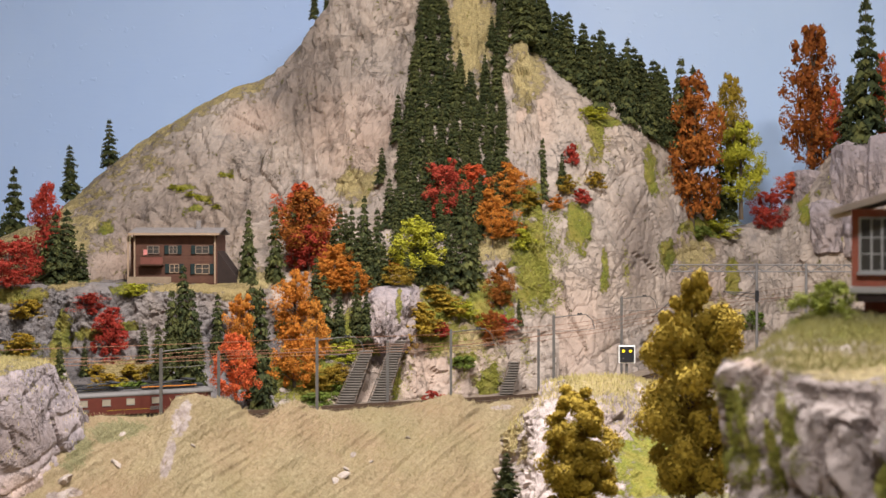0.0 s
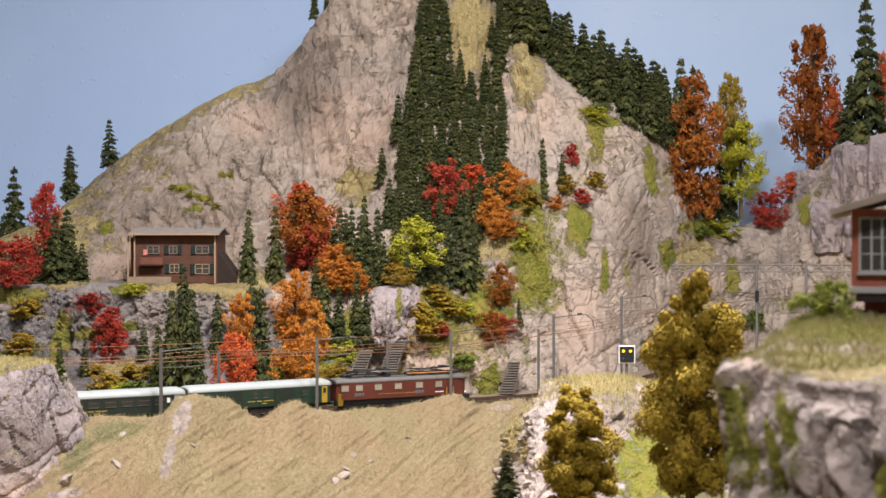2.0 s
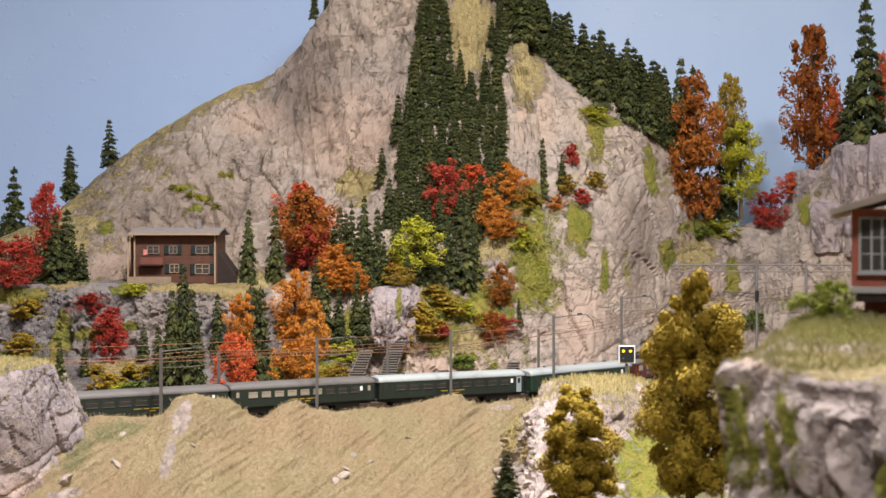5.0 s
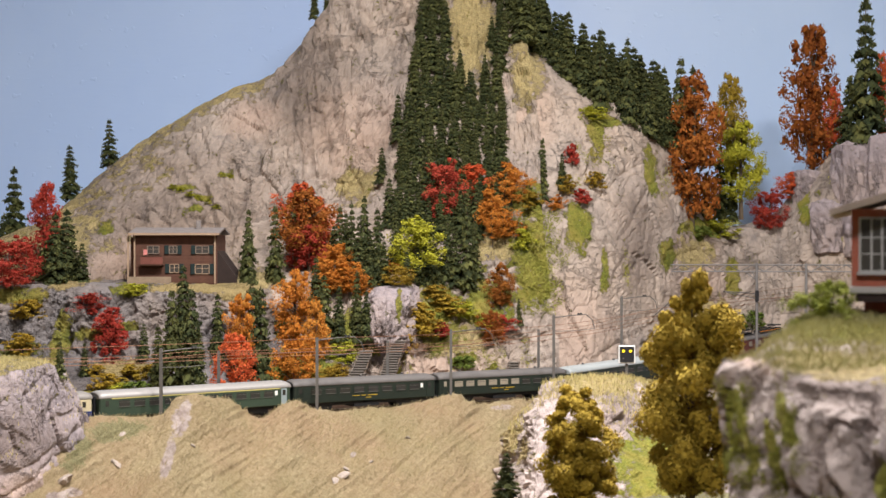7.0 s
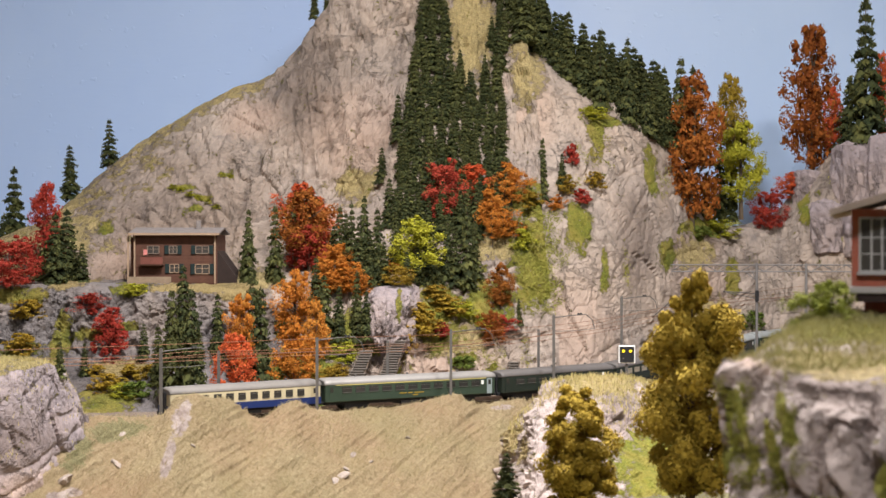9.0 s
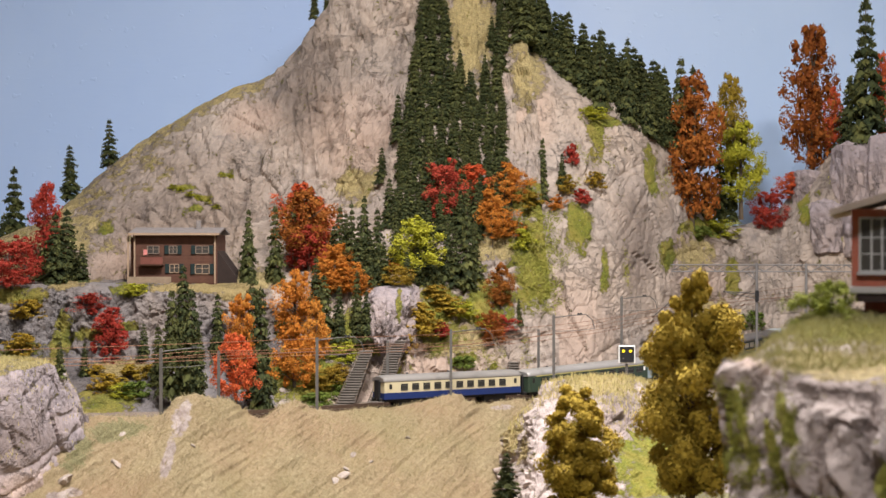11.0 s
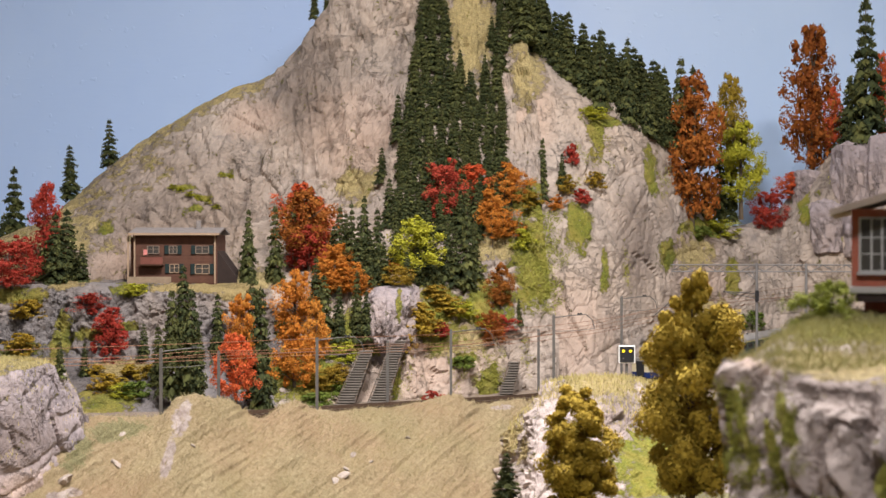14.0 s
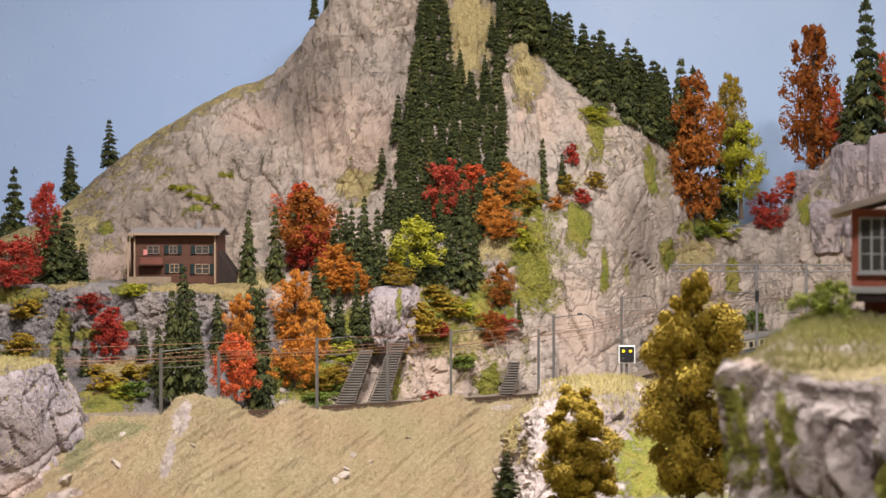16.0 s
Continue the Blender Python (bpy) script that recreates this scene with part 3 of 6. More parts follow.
# Rocky knoll before the bend, with grass on top.
land("grassy_knoll", [
    [(0.0509, 2.16, 0.9765), (0.0529, 2.18, 1.019), (0.0568, 2.21, 1.061), (0.0627, 2.25, 1.103), (0.0703, 2.29, 1.135), (0.0799, 2.33, 1.143)],
    [(0.0962, 1.91, 1.046), (0.0987, 1.96, 1.114), (0.1058, 2.03, 1.154), (0.1161, 2.11, 1.182), (0.1265, 2.2, 1.184), (0.1328, 2.31, 1.153)],
    [(0.1364, 1.9, 1.048), (0.1407, 1.96, 1.128), (0.145, 2.02, 1.173), (0.1507, 2.1, 1.208), (0.1565, 2.18, 1.217), (0.1707, 2.32, 1.169)],
    [(0.1853, 1.88, 1.052), (0.1932, 1.96, 1.128), (0.2011, 2.04, 1.16), (0.207, 2.1, 1.197), (0.209, 2.2, 1.222), (0.2294, 2.37, 1.181)],
    [(0.2323, 1.88, 1.052), (0.2447, 1.98, 1.125), (0.257, 2.08, 1.156), (0.2644, 2.14, 1.193), (0.2768, 2.24, 1.215), (0.299, 2.42, 1.176)],
    [(0.3129, 1.88, 1.052), (0.3329, 2, 1.108), (0.3495, 2.1, 1.138), (0.3661, 2.2, 1.165), (0.3861, 2.32, 1.181), (0.4194, 2.52, 1.167)],
    [(0.4384, 1.93, 1.042), (0.4725, 2.08, 1.089), (0.4997, 2.2, 1.118), (0.5224, 2.3, 1.146), (0.5565, 2.45, 1.173), (0.6133, 2.7, 1.179)],
    [(0.59, 1.93, 1.042), (0.6359, 2.08, 1.089), (0.6726, 2.2, 1.118), (0.7031, 2.3, 1.146), (0.749, 2.45, 1.173), (0.8254, 2.7, 1.179)],
], 26, 30, grey_rock, 0.020, 0.05, 41.0, "rocky knoll with straw grass on top beside the bend", flat_dry=0.0, upright=0.6,
    dry=[(0.212, 1.216, 0.069, 0.018), (0.087, 1.161, 0.023, 0.045)], green=[(0.276, 1.122, 0.079, 0.050), (0.169, 1.144, 0.021, 0.043)], grey=[(0.237, 1.183, 0.034, 0.037)])

# Near meadow under the big trees, and the cliff that carries the brick house.
land("meadow", [
    [(-0.75, 0.86, 1.17), (-0.75, 1.30, 1.10), (-0.75, 1.95, 0.98)], [(0.05, 0.86, 1.19), (0.05, 1.30, 1.14), (0.05, 1.95, 1.03)],
    [(0.25, 0.78, 1.24), (0.22, 1.20, 1.207), (0.22, 1.95, 1.09)], [(0.60, 0.74, 1.26), (0.60, 1.20, 1.212), (0.60, 1.95, 1.10)], [(1.2, 0.74, 1.26), (1.2, 1.20, 1.212), (1.2, 1.95, 1.10)],
], 14, 24, field, 0.004, 0.06, 51.0, "pale green meadow below the railway", green=[(0.3, 1.2, 0.5, 0.2)], fine=0.004)
land("near_cliff", [
    [(0.1574, 0.8, 1.2420), (0.1601, 0.81, 1.2870), (0.1620, 0.82, 1.3140), (0.1615, 0.83, 1.3210), (0.1645, 0.85, 1.3220), (0.1711, 0.9, 1.2930)],
    [(0.1229, 0.67, 1.2680), (0.1268, 0.69, 1.3040), (0.1270, 0.7, 1.3270), (0.1331, 0.73, 1.3420), (0.1416, 0.77, 1.3410), (0.1519, 0.84, 1.3110)],
    [(0.1264, 0.645, 1.2730), (0.1278, 0.655, 1.3090), (0.1310, 0.675, 1.3320), (0.1375, 0.7, 1.3490), (0.1499, 0.75, 1.3500), (0.1651, 0.85, 1.3280)],
    [(0.1347, 0.63, 1.2760), (0.1360, 0.64, 1.3130), (0.1401, 0.665, 1.3410), (0.1443, 0.69, 1.3520), (0.1608, 0.76, 1.3570), (0.1828, 0.87, 1.3450)],
    [(0.1471, 0.61, 1.2800), (0.1482, 0.62, 1.3160), (0.1527, 0.64, 1.3380), (0.1559, 0.67, 1.3500), (0.1829, 0.78, 1.3650), (0.2113, 0.9, 1.3590)],
    [(0.1594, 0.59, 1.2840), (0.1619, 0.6, 1.3190), (0.1670, 0.62, 1.3390), (0.1724, 0.65, 1.3480), (0.2052, 0.78, 1.3660), (0.2405, 0.92, 1.3580)],
    [(0.1761, 0.575, 1.2870), (0.1790, 0.585, 1.3210), (0.1848, 0.605, 1.3400), (0.1936, 0.635, 1.3480), (0.2329, 0.77, 1.3630), (0.2733, 0.92, 1.3530)],
    [(0.2117, 0.56, 1.2900), (0.2153, 0.57, 1.3230), (0.2226, 0.59, 1.3410), (0.2335, 0.62, 1.3490), (0.2879, 0.77, 1.3600), (0.3423, 0.92, 1.3550)],
], 34, 40, grey_rock, 0.012, 0.048, 61.0, "grey foreground cliff with moss cushions and a grassy top", flat_dry=0.0, upright=0.5,
    green=[(0.127, 1.322, 0.003, 0.022), (0.141, 1.330, 0.0025, 0.014), (0.135, 1.314, 0.0025, 0.016), (0.184, 1.362, 0.040, 0.007), (0.166, 1.312, 0.004, 0.009)],
    dry=[(0.172, 1.351, 0.042, 0.008)], pink=[(0.137, 1.349, 0.006, 0.003)], grey=[(0.166, 1.342, 0.037, 0.009)])

# ---- trees ----
def leaf_material(name, colours, rough=0.9, spread=0.35):
    """Flock: each leaf a little different, whole tufts lighter or darker, each tree with a tone of its own."""
    m, nt, b = nodes(name, rough)
    geo = nt.nodes.new("ShaderNodeNewGeometry")
    stops = [(i / max(1, len(colours) - 1), k) for i, k in enumerate(colours)]
    c = ramp(nt, geo.outputs["Random Per Island"], stops)
    c = mix(nt, 0.55, c, ramp(nt, grain(nt, 7.0, 3, 0.6), [(0.30 + 0.42 * p, k) for p, k in stops]))
    ob = nt.nodes.new("ShaderNodeObjectInfo")
    c = mix(nt, spread, c, ramp(nt, ob.outputs["Random"], [(0.0, tuple(v * 0.8 for v in colours[0])), (0.5, colours[1]), (1.0, colours[-1])]))
    nt.links.new(c, b.inputs["Base Color"])
    return m


bark = plain("bark", (0.10, 0.075, 0.05), 0.9, scale=80)
needles = leaf_material("fir_needles", [(0.008, 0.015, 0.006), (0.026, 0.036, 0.012), (0.075, 0.084, 0.024), (0.190, 0.178, 0.050)], spread=0.12)
LEAVES = {
    "orange": leaf_material("orange_leaves", [(0.34, 0.095, 0.012), (0.48, 0.16, 0.018), (0.58, 0.22, 0.028), (0.54, 0.27, 0.05)]),
    "rust": leaf_material("rust_leaves", [(0.15, 0.034, 0.006), (0.24, 0.060, 0.008), (0.32, 0.10, 0.012), (0.28, 0.12, 0.018)]),
    "red": leaf_material("red_leaves", [(0.20, 0.014, 0.010), (0.33, 0.030, 0.020), (0.42, 0.055, 0.030), (0.36, 0.07, 0.035)]),
    "scarlet": leaf_material("scarlet_leaves", [(0.40, 0.045, 0.016), (0.54, 0.085, 0.026), (0.62, 0.13, 0.04), (0.56, 0.11, 0.03)]),
    "lime": leaf_material("lime_leaves", [(0.20, 0.21, 0.014), (0.33, 0.33, 0.024), (0.46, 0.44, 0.035), (0.36, 0.33, 0.03)]),
    "ochre": leaf_material("ochre_leaves", [(0.17, 0.11, 0.012), (0.30, 0.19, 0.016), (0.40, 0.25, 0.025), (0.22, 0.17, 0.02)]),
    "olive": leaf_material("olive_leaves", [(0.23, 0.150, 0.015), (0.29, 0.195, 0.019), (0.35, 0.24, 0.026), (0.42, 0.30, 0.044)]),
    "bright": leaf_material("bright_leaves", [(0.15, 0.18, 0.025), (0.22, 0.25, 0.035), (0.30, 0.32, 0.05), (0.24, 0.25, 0.045)]),
    "green": leaf_material("green_leaves", [(0.04, 0.07, 0.012), (0.09, 0.14, 0.02), (0.16, 0.21, 0.03), (0.24, 0.26, 0.05)]),
}


def fir_meshes(seed, layers, spread):
    """A fir one metre high: a thin trunk and tiers of drooping brushes with tufts, ragged at the tips."""
    r = random.Random(seed)
    tv, tf = [], []
    for k in range(5):
        z, w = k / 4.0, 0.022 * (1 - k / 4.4)
        tv += [(w * math.cos(a), w * math.sin(a), z) for a in [i * math.tau / 6 for i in range(6)]]
    for k in range(4):
        for i in range(6):
            j = (i + 1) % 6
            tf.append((k * 6 + i, k * 6 + j, k * 6 + 6 + j, k * 6 + 6 + i))
    v, f = [], []

    def spray(p, size, n, droop=0.0):
        """Short flat needles' tufts round p."""
        for _ in range(n):
            d = Vector((r.gauss(0, 1), r.gauss(0, 1), r.gauss(0, 0.6) - droop)).normalized()
            s = d.orthogonal().normalized()
            s.rotate(Matrix.Rotation(r.random() * 6.3, 3, d))
            o, b = p + d * size * 0.35, len(v)
            v.extend([o - s * size * 0.42, o + d * size * r.uniform(0.7, 1.25), o + s * size * 0.42])
            f.append((b, b + 1, b + 2))

    lean = r.random() * 6.28
    for k in range(layers):
        u = k / (layers - 1)
        z = 0.09 + 0.84 * u ** 0.94
        reach = spread * (1.0 - 0.86 * u) ** 0.85 * r.uniform(0.80, 1.14)
        count = max(4, round(9 - 5 * u))
        off = r.random() * 6
        for i in range(count):
            a = off + i * math.tau / count + r.uniform(-0.28, 0.28)
            far = reach * r.uniform(0.72, 1.15) * (1.0 + 0.12 * math.cos(a - lean))
            out = Vector((math.cos(a), math.sin(a), 0))
            drop = far * r.uniform(0.22, 0.52)
            rise = r.uniform(-0.030, 0.030) * (1 - u)
            root, tip = Vector((0, 0, z + 0.022 + rise)), out * far + Vector((0, 0, z + rise - drop))
            w = 0.27 * reach + 0.012
            side = Vector((-out.y, out.x, 0)) * w
            mid = root.lerp(tip, 0.62) + Vector((0, 0, 0.10 * far))
            b = len(v)
            v.extend([root, mid + side, mid - side, tip, mid + Vector((0, 0, w * 0.55)), mid - Vector((0, 0, w * 0.8))])
            f.extend([(b, b + 4, b + 1), (b, b + 2, b + 4), (b + 1, b + 4, b + 3), (b + 2, b + 3, b + 4), (b, b + 1, b + 5), (b, b + 5, b + 2), (b + 1, b + 3, b + 5), (b + 2, b + 5, b + 3)])
            for q in (0.35, 0.60, 0.82, 1.0):
                spray(root.lerp(tip, q) + Vector((0, 0, 0.07 * far)) + side * r.uniform(-0.9, 0.9), 0.022 + 0.105 * reach, 8, 0.25)
    spray(Vector((0, 0, 0.955)), 0.034, 16)
    return tv, tf, v, f


def fir_template(seed, layers, spread):
    root = new("fir_tree")
    tv, tf, v, f = fir_meshes(seed, layers, spread)
    mesh_object("trunk", tv, tf, bark, root)
    mesh_object("crown", v, f, needles, root)
    return tagged(root, "dark green model fir tree with ragged drooping branches", "fir tree", group="fir trees")


def leafy_meshes(seed, slim, clumps, leaves, leaf, low=0.12, forks=7):
    """A leafy tree one metre high: forked trunk, and foam clumps of small leaves with gaps between them."""
    r = random.Random(seed)
    tv, tf, v, f = [], [], [], []

    def limb(p, q, w0, w1):
        b, d = len(tv), (q - p).normalized()
        s = d.orthogonal().normalized()
        t = d.cross(s)
        for c, w in ((p, w0), (p.lerp(q, 0.5) + s * w0 * 0.6, (w0 + w1) / 2), (q, w1)):
            tv.extend([c + s * w * math.cos(a) + t * w * math.sin(a) for a in [i * math.tau / 5 for i in range(5)]])
        for k in range(2):
            for i in range(5):
                j = (i + 1) % 5
                tf.append((b + k * 5 + i, b + k * 5 + j, b + k * 5 + 5 + j, b + k * 5 + 5 + i))

    limb(Vector((0, 0, -0.18)), Vector((r.uniform(-0.03, 0.03), 0, 0.55)), 0.030, 0.016)
    limb(Vector((0, 0, 0.52)), Vector((r.uniform(-0.05, 0.05), 0, 0.93)), 0.016, 0.005)
    # Foam lobes up the trunk, each a bunch of tufts, with gaps between the lobes.
    lobes = max(6, clumps // 5)
    turn = r.random() * 6.28
    for k in range(lobes):
        u = (k + r.uniform(0.2, 0.8)) / lobes
        girth = slim * (0.55 + 0.45 * math.sin(math.pi * min(1.0, 0.12 + 0.80 * u))) * (1.0 - 0.40 * max(0.0, u - 0.55) / 0.45)
        turn += 2.4 + r.uniform(-0.5, 0.5)
        size = girth * r.uniform(0.56, 0.82)
        away = girth * r.uniform(0.30, 0.70)
        c = Vector((away * math.cos(turn), away * math.sin(turn), max(low + size * 0.6, low + (0.93 - low) * u)))
        if k % max(1, lobes // forks) == 0:
            limb(Vector((0, 0, max(0.1, c.z - 0.14))), c, 0.010, 0.004)
        for _ in range(8):
            n = Vector((r.gauss(0, 1), r.gauss(0, 1), r.gauss(0, 0.9))).normalized()
            bunch = c + Vector((n.x, n.y, n.z * 1.15)) * size * r.uniform(0.45, 1.0)
            rad = size * r.uniform(0.26, 0.50)
            for _ in range(leaves):
                n = Vector((r.gauss(0, 1), r.gauss(0, 1), r.gauss(0, 1))).normalized()
                p = bunch + n * rad * (0.45 + 0.6 * r.random())
                if p.z < 0.02:
                    continue
                s = n.orthogonal().normalized()
                s.rotate(Matrix.Rotation(r.random() * 6.3, 3, n))
                t = n.cross(s) + n * r.uniform(-0.7, 0.7)
                s = s + n * r.uniform(-0.7, 0.7)
                b, w = len(v), leaf * r.uniform(0.6, 1.3)
                v.extend([p - s * w, p - t * w * 0.7, p + s * w, p + t * w * 0.7])
                f.append((b, b + 1, b + 2, b + 3))
    # the crown fills its height and breadth
    reach = sorted(math.hypot(p.x, p.y) for p in v)[int(len(v) * 0.985)]
    top = sorted(p.z for p in v)[int(len(v) * 0.998)]
    k = 1.12 * slim / reach
    v = [Vector((p.x * k, p.y * k, p.z / top)) for p in v]
    return tv, tf, v, f


WORDS = {"orange": "orange autumn", "rust": "rust-brown autumn", "red": "deep red autumn", "scarlet": "bright scarlet autumn", "lime": "yellow-green",
         "ochre": "ochre autumn", "olive": "olive-brown", "green": "fresh green", "bright": "bright olive-green"}


def leafy_template(colour, seed, slim, clumps=60, leaves=46, leaf=0.022, low=0.12, kind="leafy_tree"):
    root = new(kind)
    tv, tf, v, f = leafy_meshes(seed, slim, clumps, leaves, leaf, low)
    mesh_object("trunk" if kind != "shrub" else "stem", tv, tf, bark, root)
    mesh_object("crown" if kind != "shrub" else "foliage", v, f, LEAVES[colour], root)
    word = kind.replace("_", " ")
    return tagged(root, WORDS[colour] + " model " + word.replace("leafy ", "") + " with foam leaves", word, group=word + "s")


FIRS = [fir_template(11, 12, 0.205), fir_template(12, 11, 0.225), fir_template(13, 13, 0.19), fir_template(14, 12, 0.19), fir_template(15, 11, 0.21)]
USED = set()
pick = random.Random(5)


def stand(template, x, y, z, h, w=0.0, turn=None):
    """Set one tree of the height h on the ground; w is its breadth, where given, else it keeps its shape."""
    m = Matrix.Translation((x, y, z - 0.004)) @ Matrix.Rotation(pick.random() * 6.28 if turn is None else turn, 4, "Z") @ Matrix.Diagonal((w or h, w or h, h, 1))
    if template.name not in USED:
        USED.add(template.name)
        template.matrix_basis = m
        return template
    ob = copy_thing(template, Matrix.Identity(4))
    ob.matrix_basis = m
    return ob


bpy.context.view_layer.update()
from mathutils.bvhtree import BVHTree
SHEETS = {o.name: BVHTree.FromPolygons([v.co for v in o.data.vertices], [p.vertices for p in o.data.polygons]) for o in LAND}


def face_of(x, z, names=("hillside", "mountain", "cliff"), start=2.2):
    """Where a level line from the front at x and z first meets the slope."""
    hits = [h[0] for h in (SHEETS[n].ray_cast(Vector((x, start, z)), Vector((0, 1, 0))) for n in names) if h[0]]
    return min(hits, key=lambda p: p.y) if hits else None


def boulder(x, z, half_w, half_h, seed, label):
    """A block of rock that stands out of the cliff, cleft by upright joints."""
    p = face_of(x, z, ("cliff",))
    bm = bmesh.new()
    bmesh.ops.create_cube(bm, size=2)
    bmesh.ops.subdivide_edges(bm, edges=bm.edges[:], cuts=9, use_grid_fill=True)
    for v in bm.verts:
        c = v.co.normalized() * 1.15
        q = v.co.lerp(c, 0.30)
        q = Vector((q.x * half_w, q.y * half_w * 0.9, q.z * half_h))
        n = v.co.normalized()
        v.co = q + n * (0.011 * crag(Vector((q.x + x, q.y, q.z + z)), seed, 0.045, 0.45))
    ob = part("boulder", bm, knoll_rock)
    ob.location = (x, p.y + half_w * 0.25, z)
    ob.rotation_euler = (0.0, 0.0, 0.3 * math.sin(seed))
    return tagged(ob, label, "boulder", group="blocks of rock on the cliff")


boulder(0.722, 1.520, 0.026, 0.034, 3.0, "pale rounded boulder jutting from the cliff")
boulder(0.795, 1.540, 0.034, 0.064, 7.0, "tall grey upright block of rock on the cliff")
boulder(0.852, 1.545, 0.030, 0.075, 12.0, "tall grey upright block of rock on the cliff")
boulder(0.745, 1.440, 0.030, 0.050, 17.0, "cleft grey block of rock on the cliff")
boulder(0.800, 1.430, 0.026, 0.045, 21.0, "cleft grey block of rock on the cliff")


# Single firs: x, y, z of the foot, height, breadth.
for row in [(-0.827, 3.050, 1.395, 0.170, 0.075), (-0.703, 2.980, 1.497, 0.104, 0.050), (-0.633, 3.000, 1.557, 0.094, 0.046), (-0.836, 3.000, 1.401, 0.066, 0.000), (-0.629, 2.644, 1.346, 0.127, 0.057), (-0.662, 2.662, 1.348, 0.103, 0.057), (-0.612, 2.637, 1.346, 0.055, 0.038), (-0.642, 2.626, 1.347, 0.073, 0.066), (-0.624, 2.547, 1.345, 0.118, 0.055), (-0.596, 2.615, 1.345, 0.070, 0.032),
            (-0.252, 3.100, 1.855, 0.061, 0.000), (-0.228, 3.100, 1.862, 0.054, 0.000), (-0.320, 2.606, 1.349, 0.123, 0.000), (-0.276, 2.606, 1.345, 0.133, 0.000), (-0.403, 2.457, 1.250, 0.132, 0.000), (-0.394, 2.300, 1.190, 0.158, 0.000), (-0.362, 2.280, 1.184, 0.166, 0.000), (-0.381, 2.340, 1.192, 0.120, 0.000)]:
    x, y, z, h, w = row
    stand(pick.choice(FIRS), x, y, z, h, max(h * (0.84 if h < 0.11 else 0.66), w / 0.48))
for row in [(-0.354, 2.270, 1.187, 0.105, 0.000), (-0.348, 2.441, 1.227, 0.110, 0.000), (-0.460, 2.433, 1.234, 0.057, 0.000), (-0.451, 1.863, 1.252, 0.044, 0.000), (-0.541, 2.388, 1.206, 0.058, 0.000), (-0.268, 2.330, 1.156, 0.195, 0.000), (-0.295, 2.455, 1.226, 0.149, 0.000),
            (-0.260, 2.752, 1.411, 0.077, 0.000), (-0.171, 2.626, 1.368, 0.108, 0.000), (-0.151, 2.614, 1.365, 0.118, 0.000), (-0.129, 2.592, 1.355, 0.139, 0.000), (-0.107, 2.578, 1.341, 0.132, 0.000), (-0.136, 2.503, 1.254, 0.118, 0.000), (-0.188, 2.500, 1.258, 0.107, 0.000)]:
    x, y, z, h, w = row
    stand(pick.choice(FIRS), x, y, z, h, max(h * (0.84 if h < 0.11 else 0.66), w / 0.48))
for row in [(-0.110, 2.856, 1.521, 0.068, 0.000), (-0.082, 2.891, 1.597, 0.091, 0.000), (-0.074, 2.810, 1.531, 0.088, 0.000), (-0.043, 2.633, 1.345, 0.071, 0.000), (0.008, 2.652, 1.349, 0.117, 0.000), (0.040, 2.642, 1.329, 0.149, 0.000), (-0.027, 2.633, 1.340, 0.085, 0.000),
            (-0.008, 2.644, 1.344, 0.057, 0.000), (-0.092, 2.729, 1.440, 0.088, 0.000), (-0.064, 2.713, 1.430, 0.078, 0.000), (0.177, 2.816, 1.490, 0.113, 0.000), (0.212, 2.821, 1.507, 0.068, 0.000), (0.126, 2.635, 1.277, 0.045, 0.000), (-0.375, 2.420, 1.228, 0.069, 0.000), (-0.425, 2.360, 1.199, 0.093, 0.000)]:
    x, y, z, h, w = row
    stand(pick.choice(FIRS), x, y, z, h, max(h * (0.84 if h < 0.11 else 0.66), w / 0.48))
for row in [(0.830, 3.107, 1.599, 0.302, 0.105), (0.804, 3.127, 1.600, 0.147, 0.067), (0.554, 3.160, 1.455, 0.160, 0.000), (0.472, 3.140, 1.586, 0.201, 0.000), (0.499, 3.160, 1.559, 0.214, 0.000), (0.426, 3.049, 1.599, 0.159, 0.000), (0.385, 3.005, 1.616, 0.129, 0.000), (0.348, 2.985, 1.636, 0.168, 0.000), (0.295, 2.969, 1.666, 0.146, 0.000), (0.579, 3.170, 1.458, 0.113, 0.000), (0.516, 3.102, 1.457, 0.100, 0.000)]:
    x, y, z, h, w = row
    stand(pick.choice(FIRS), x, y, z, h, max(h * (0.84 if h < 0.11 else 0.66), w / 0.48))

for row in [(-0.161, 2.628, 1.373, 0.092, 0.000), (-0.138, 2.578, 1.346, 0.097, 0.000), (-0.119, 2.579, 1.346, 0.092, 0.000), (-0.095, 2.553, 1.342, 0.077, 0.000), (-0.183, 2.639, 1.373, 0.071, 0.000), (-0.079, 2.638, 1.373, 0.094, 0.000), (-0.059, 2.584, 1.341, 0.060, 0.000), (-0.018, 2.647, 1.344, 0.099, 0.000), (0.020, 2.645, 1.340, 0.099, 0.000), (0.053, 2.663, 1.353, 0.100, 0.000), (0.030, 2.710, 1.411, 0.097, 0.000), (-0.004, 2.712, 1.420, 0.082, 0.000), (-0.038, 2.728, 1.440, 0.078, 0.000), (-0.204, 2.547, 1.292, 0.100, 0.000), (-0.164, 2.496, 1.258, 0.089, 0.000), (-0.120, 2.473, 1.260, 0.079, 0.000)]:
    x, y, z, h, w = row
    stand(pick.choice(FIRS), x, y, z, h, max(h * (0.84 if h < 0.11 else 0.66), w / 0.48))

# The dense fir wood in the gully, and the row of firs down the ridge.
wood = random.Random(8)
